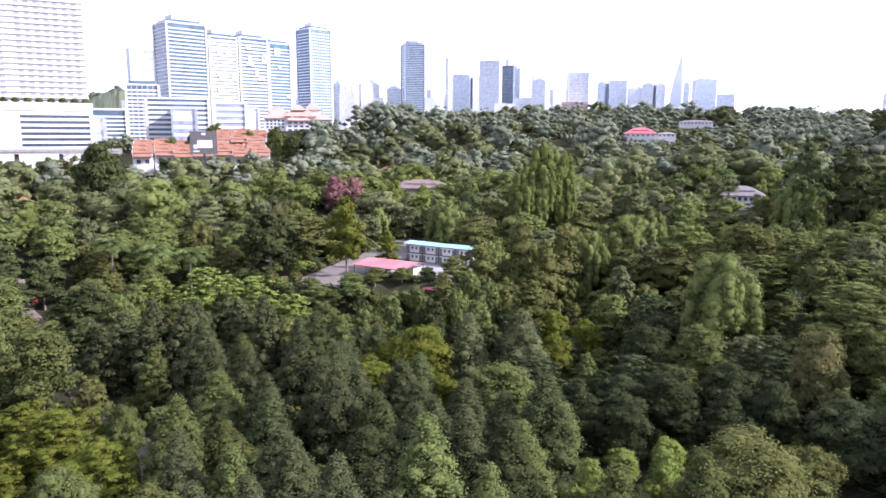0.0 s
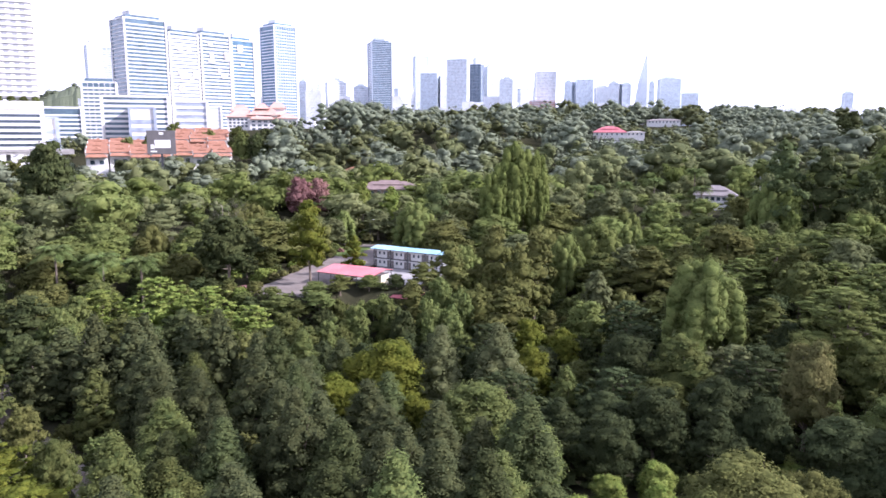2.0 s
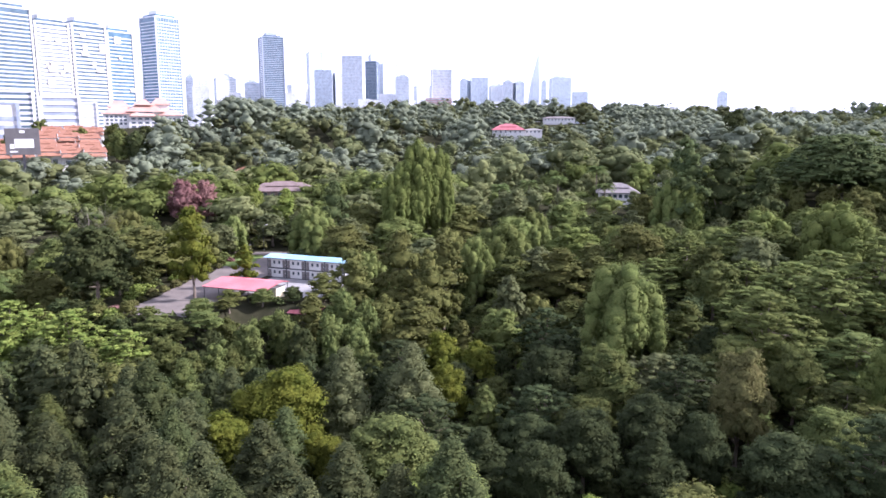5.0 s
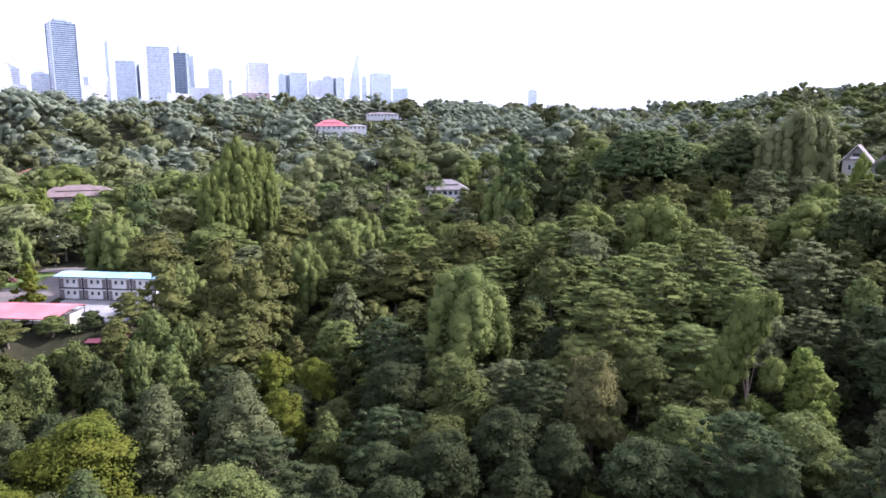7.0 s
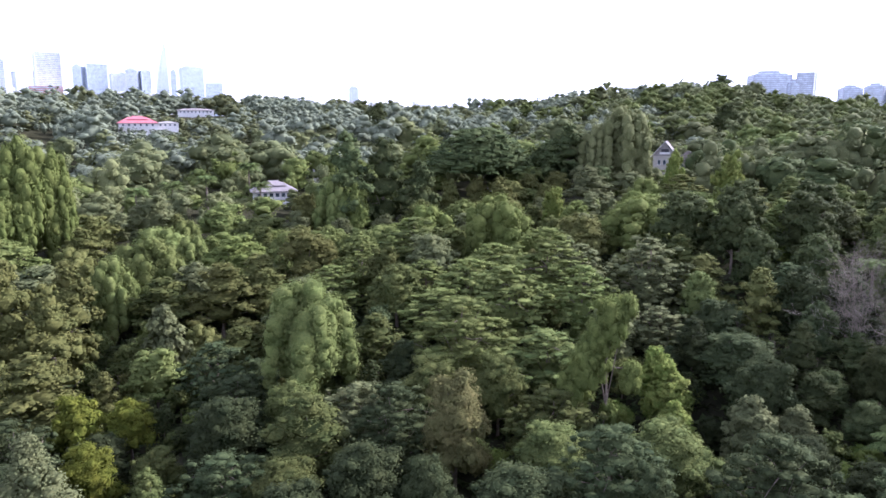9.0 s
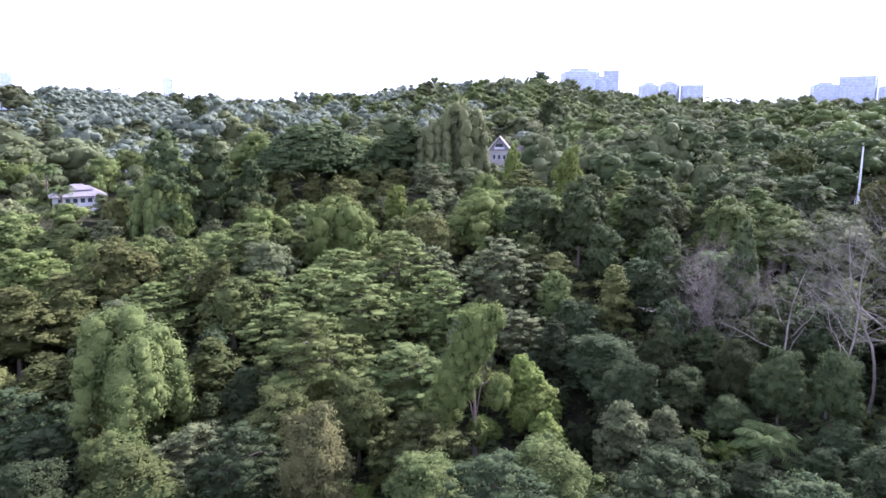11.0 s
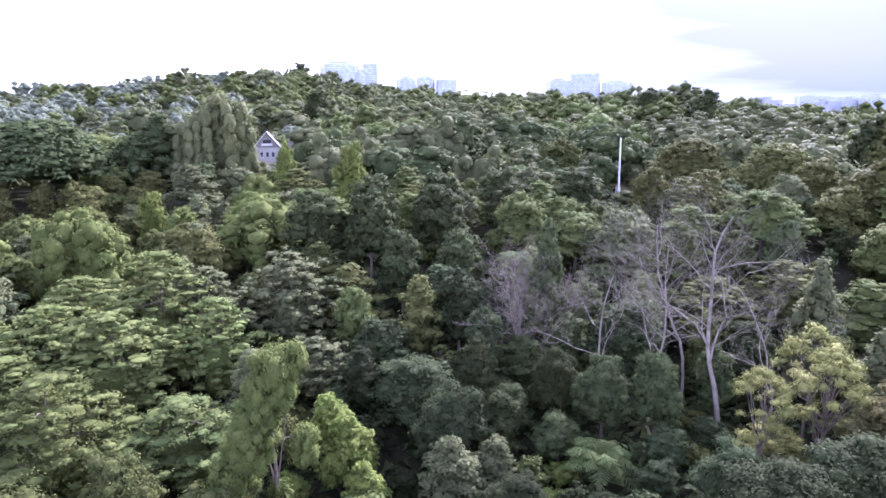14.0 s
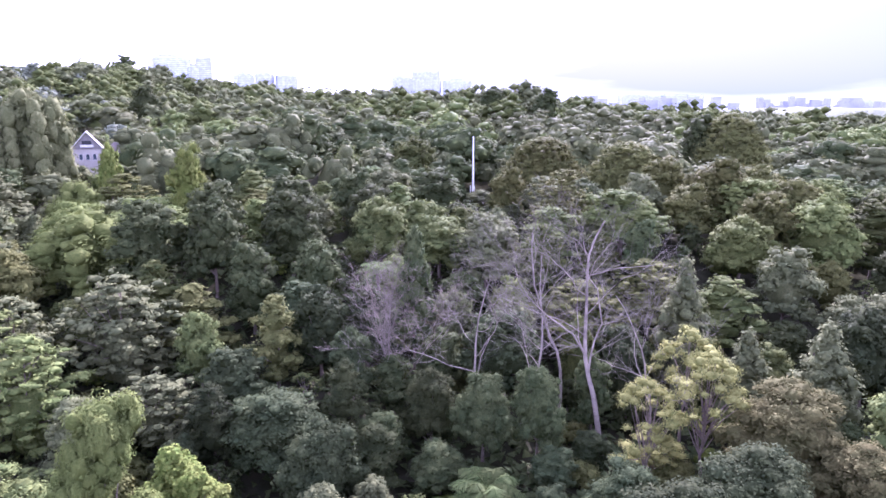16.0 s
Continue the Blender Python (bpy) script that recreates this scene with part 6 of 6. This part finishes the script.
block("office_block", -222, 770, 16, 46, 20, 26, 70, WHITE, GLASS_HAZED, 4.0, 0.75, 0.2, "long blank white podium block", cap=False)
block("office_block", -298, 634, 20, 34, 18, 26, 64, HAZED_PALE_WALL, GLASS_TEAL, 3.6, 0.4, 0.3, "low grey office block with dark window bands", cap=False)
fly = tagged(empty("flyover", -209, 366, 30, 27), "pale concrete flyover with a white parapet", "bridge", kind="structure")
part("deck", boxes((-60, -5, 3.6, 40, 5, 4.8), (-60, -5.3, 4.8, 40, -5.0, 6.0), (-60, 5.0, 4.8, 40, 5.3, 6.0)), CONCRETE, fly)
for k in range(5):
    part("pier", boxes((-50 + k * 20, -1.2, -12, -48 + k * 20, 1.2, 3.6)), CONCRETE, fly)
hut = tagged(empty("pavilion", -186, 312, float(height(-186, 312)) + 0.3, 20), "small open pavilion with a red pyramid roof", "pavilion")
hz = 3.2
part("roof", hipped(-3, -3, 3, 3, hz, 2.6, 0.8, 0.49), TILE_RED, hut)
for a in (-2.6, 2.6):
    for b in (-2.6, 2.6):
        part("post", boxes((a - 0.15, b - 0.15, -1, a + 0.15, b + 0.15, hz)), WHITE, hut)

# ---- the far skyline ----


def skyline(rows, wall, glass_, label, floor=4.0, band=0.45):
    for i, (x, y, top, w, d) in enumerate(rows):
        turn = -math.degrees(math.atan2(x, y)) + (14, -12, 22, -20, 8)[i % 5]
        block("tower", x, y, turn, w * 0.92, d * 0.8, 20, top, wall, glass_, floor, band, 0.3, label, separate=False, cap=i % 3 != 1, mull=(0, 9, 6)[i % 3])


skyline(((-586, 1381, 201, 24, 30), (-562, 1390, 198, 27, 25), (-293, 1369, 176, 14, 30), (-272, 1880, 171, 20, 30), (-258, 1983, 173, 18, 30), (-173, 1691, 158, 45, 30), (-119, 1796, 154, 37, 40), (-16, 2000, 164, 52, 40)), HAZED_PALE_WALL, GLASS_HAZED, "pale residential tower in the hazy distance")
skyline(((105, 2298, 218, 27, 40), (132, 1995, 241, 59, 45), (207, 2190, 265, 29, 30), (269, 1982, 187, 41, 40), (349, 1868, 199, 54, 45), (673, 2511, 201, 53, 40), (713, 2500, 214, 38, 40), (396, 2468, 194, 52, 40)), HAZED_PALE_WALL, GLASS_HAZED, "pale high-rise in the hazy distance")
skyline(((1544, 812, 147, 83, 60), (1529, 726, 147, 33, 35), (1792, 742, 124, 44, 35), (1810, 694, 127, 42, 35), (1827, 644, 124, 52, 35), (2388, 436, 137, 71, 50), (2410, 251, 129, 98, 50), (2951, -592, 93, 155, 60), (2951, -623, 89, 105, 60), (2927, -1291, 71, 74, 60)), EAST_WALL, GLASS_HAZED, "pale apartment block beyond the hill")
skyline(((-71, 1698, 248, 50, 50), (189, 2091, 237, 39, 40)), HAZED_DARK_WALL, GLASS_TEAL, "dark grey glass tower", 4.0, 0.3)
skyline(((34, 2400, 291, 45, 50), (63, 2299, 228, 57, 50), (243, 2136, 234, 48, 40), (584, 2636, 227, 28, 40), (635, 2624, 236, 66, 50), (749, 2490, 212, 30, 40), (899, 2652, 227, 20, 30)), HAZED_BLUE_WALL, GLASS_HAZED, "blue-grey glass tower in the haze", 4.2, 0.4)
skyline(((988, 2726, 247, 82, 60), (1028, 2604, 188, 65, 50), (1596, 2570, 189, 31, 30)), HAZED_BLUE_WALL, GLASS_HAZED, "broad blue-grey tower in the haze", 4.2, 0.4)
skyline(((1519, 747, 127, 18, 35), (2400, 352, 160, 95, 50), (2987, -413, 91, 116, 60), (2982, -477, 86, 130, 60)), EAST_WALL, GLASS_HAZED, "broad grey apartment block beyond the hill", 4.2, 0.4)
block("tower", 336, 1830, -10, 62, 20, 20, 124, RED_WALL, GLASS_HAZED, 4.0, 0.6, 0.3, "low red-painted apartment slab", separate=False, cap=False)

sp = tagged(empty("spire_tower", 927, 2852, 20, -18), "very tall tapering tower with a leaning pointed spire", "skyscraper")
prof = ((0, 34), (60, 34), (130, 32), (190, 27), (240, 21), (280, 13), (315, 6), (338, 0.8))
bm = bmesh.new()
rings = []
for i, (z, r) in enumerate(prof):
    off = 12 * (z / 338) ** 2
    rings.append([bm.verts.new((off + r * c, r * s * 0.8, z)) for c, s in ((-1, -0.6), (-0.5, -1), (0.5, -1), (1, -0.6), (1, 0.6), (0.5, 1), (-0.5, 1), (-1, 0.6))])
for a, b in zip(rings, rings[1:]):
    for k in range(8):
        bm.faces.new((a[k], a[(k + 1) % 8], b[(k + 1) % 8], b[k]))
bm.faces.new(rings[-1])
part("shaft", bm, HAZED_BLUE_WALL, sp)
tagged(part("banding", boxes(*[(-34 + 12 * (z / 338) ** 2 - 0.4 + max(0, z - 130) * 0.1, -27.6 + max(0, z - 130) * 0.085, z, 34 + 12 * (z / 338) ** 2 + 0.4 - max(0, z - 130) * 0.1, -26 + max(0, z - 130) * 0.085, z + 2) for z in range(10, 236, 9)]), HAZED_PALE_WALL, sp), kind="stuff")


def lowrise(name, rows, label, wall):
    """Low blocks too many to count between the towers."""
    rng = random.Random(17)
    bm = bmesh.new()
    for x0, y0, x1, y1, n, z0, z1 in rows:
        for k in range(n):
            t_ = rng.random()
            x, y = x0 + (x1 - x0) * t_ + rng.uniform(-40, 40), y0 + (y1 - y0) * t_ + rng.uniform(-60, 60)
            w, d, h = rng.uniform(18, 50), rng.uniform(15, 40), rng.uniform(z0, z1)
            box(bm, x - w / 2, y - d / 2, 0, x + w / 2, y + d / 2, h)
            for f in range(int(h // 6)):
                box(bm, x - w / 2 - 0.3, y - d / 2 - 0.3, h - 2 - f * 5, x + w / 2 + 0.3, y + d / 2 + 0.3, h - f * 5)
    me = bpy.data.meshes.new(name)
    bm.to_mesh(me)
    bm.free()
    me.materials.append(wall)
    tagged(new(name, me), label, "buildings", kind="stuff")


lowrise("low_buildings", ((-420, 1500, 900, 2450, 46, 95, 145), (1000, 2500, 2000, 2300, 22, 105, 135), (-420, 900, -150, 1300, 12, 60, 95)), "pale low city buildings between the towers", HAZED_PALE_WALL)
lowrise("low_buildings", ((2300, 1000, 2900, -1500, 90, 52, 86),), "grey low city buildings on the horizon beyond the hills", EAST_WALL)


def ridge(name, pts, label):
    """A far wooded ridge as one long hill."""
    bm = bmesh.new()
    rows = []
    for i, (x, y, z) in enumerate(pts):
        row = []
        for k, f in enumerate((0, 0.5, 0.85, 1.0, 0.8, 0)):
            s = 1 + (k - 3) * 0.05
            row.append(bm.verts.new((x * s, y * s, z * f + 5 * noise.noise((i * 0.37, k * 0.7, 4)) * (0 < k < 5) + 2.5 * noise.noise((i * 1.7, k * 0.9, 8)) * (0 < k < 5))))
        rows.append(row)
    for a, b in zip(rows, rows[1:]):
        for k in range(5):
            bm.faces.new((a[k], a[k + 1], b[k + 1], b[k]))
    bmesh.ops.recalc_face_normals(bm, faces=bm.faces)
    me = bpy.data.meshes.new(name)
    bm.to_mesh(me)
    bm.free()
    # leaf colour with the distance haze already in it
    me.materials.append(LEAF["hazed"])
    tagged(new(name, me), label, "hill", kind="structure")


WEST = [(-640 + k * 7, 1356 + k * 1.5, 128 - abs(k - 4) * 2.2) for k in range(-12, 28)]
ridge("hill_west", WEST, "distant wooded ridge behind the towers")
ridge("hill_east", [(1500 + 30 * math.sin(k * 0.2), 800 - k * 22, 43 + 3 * math.sin(k * 0.23)) for k in range(0, 110)], "long low ridge on the horizon")


def hill_woods(pts, n, label):
    """Crowns over the face of a far ridge, too many to count."""
    rng = np.random.default_rng(41)
    vs, ts, qs, o = [], [], [], 0
    for _ in range(n):
        x, y, z = pts[int(rng.integers(len(pts)))]
        f = rng.uniform(0.35, 1.0)
        k = 0.90 + 0.10 * min(1.0, max(0.0, (f - 0.5) / 0.5))
        _, _, puffs, opt, _ = shape_far(rng, 1)
        V, T, Q = foliage(rng, puffs, 60, **dict(opt, size=1.3, fine=False))
        w = rng.uniform(0.8, 1.5)
        vs.append(V * w + np.array([x * k + rng.uniform(-5, 5), y * k, z * f - 8.0]))
        ts.append(T + o)
        qs.append(Q)
        o += len(V)
    tagged(new("hill_woods", mesh_from("hill_woods", np.vstack(vs), None, np.vstack(ts), [LEAF["hazed"]], normals=np.vstack(qs))), label, "woodland", kind="stuff")


hill_woods(WEST, 420, "woods on the ridge behind the towers, haze put into their green")
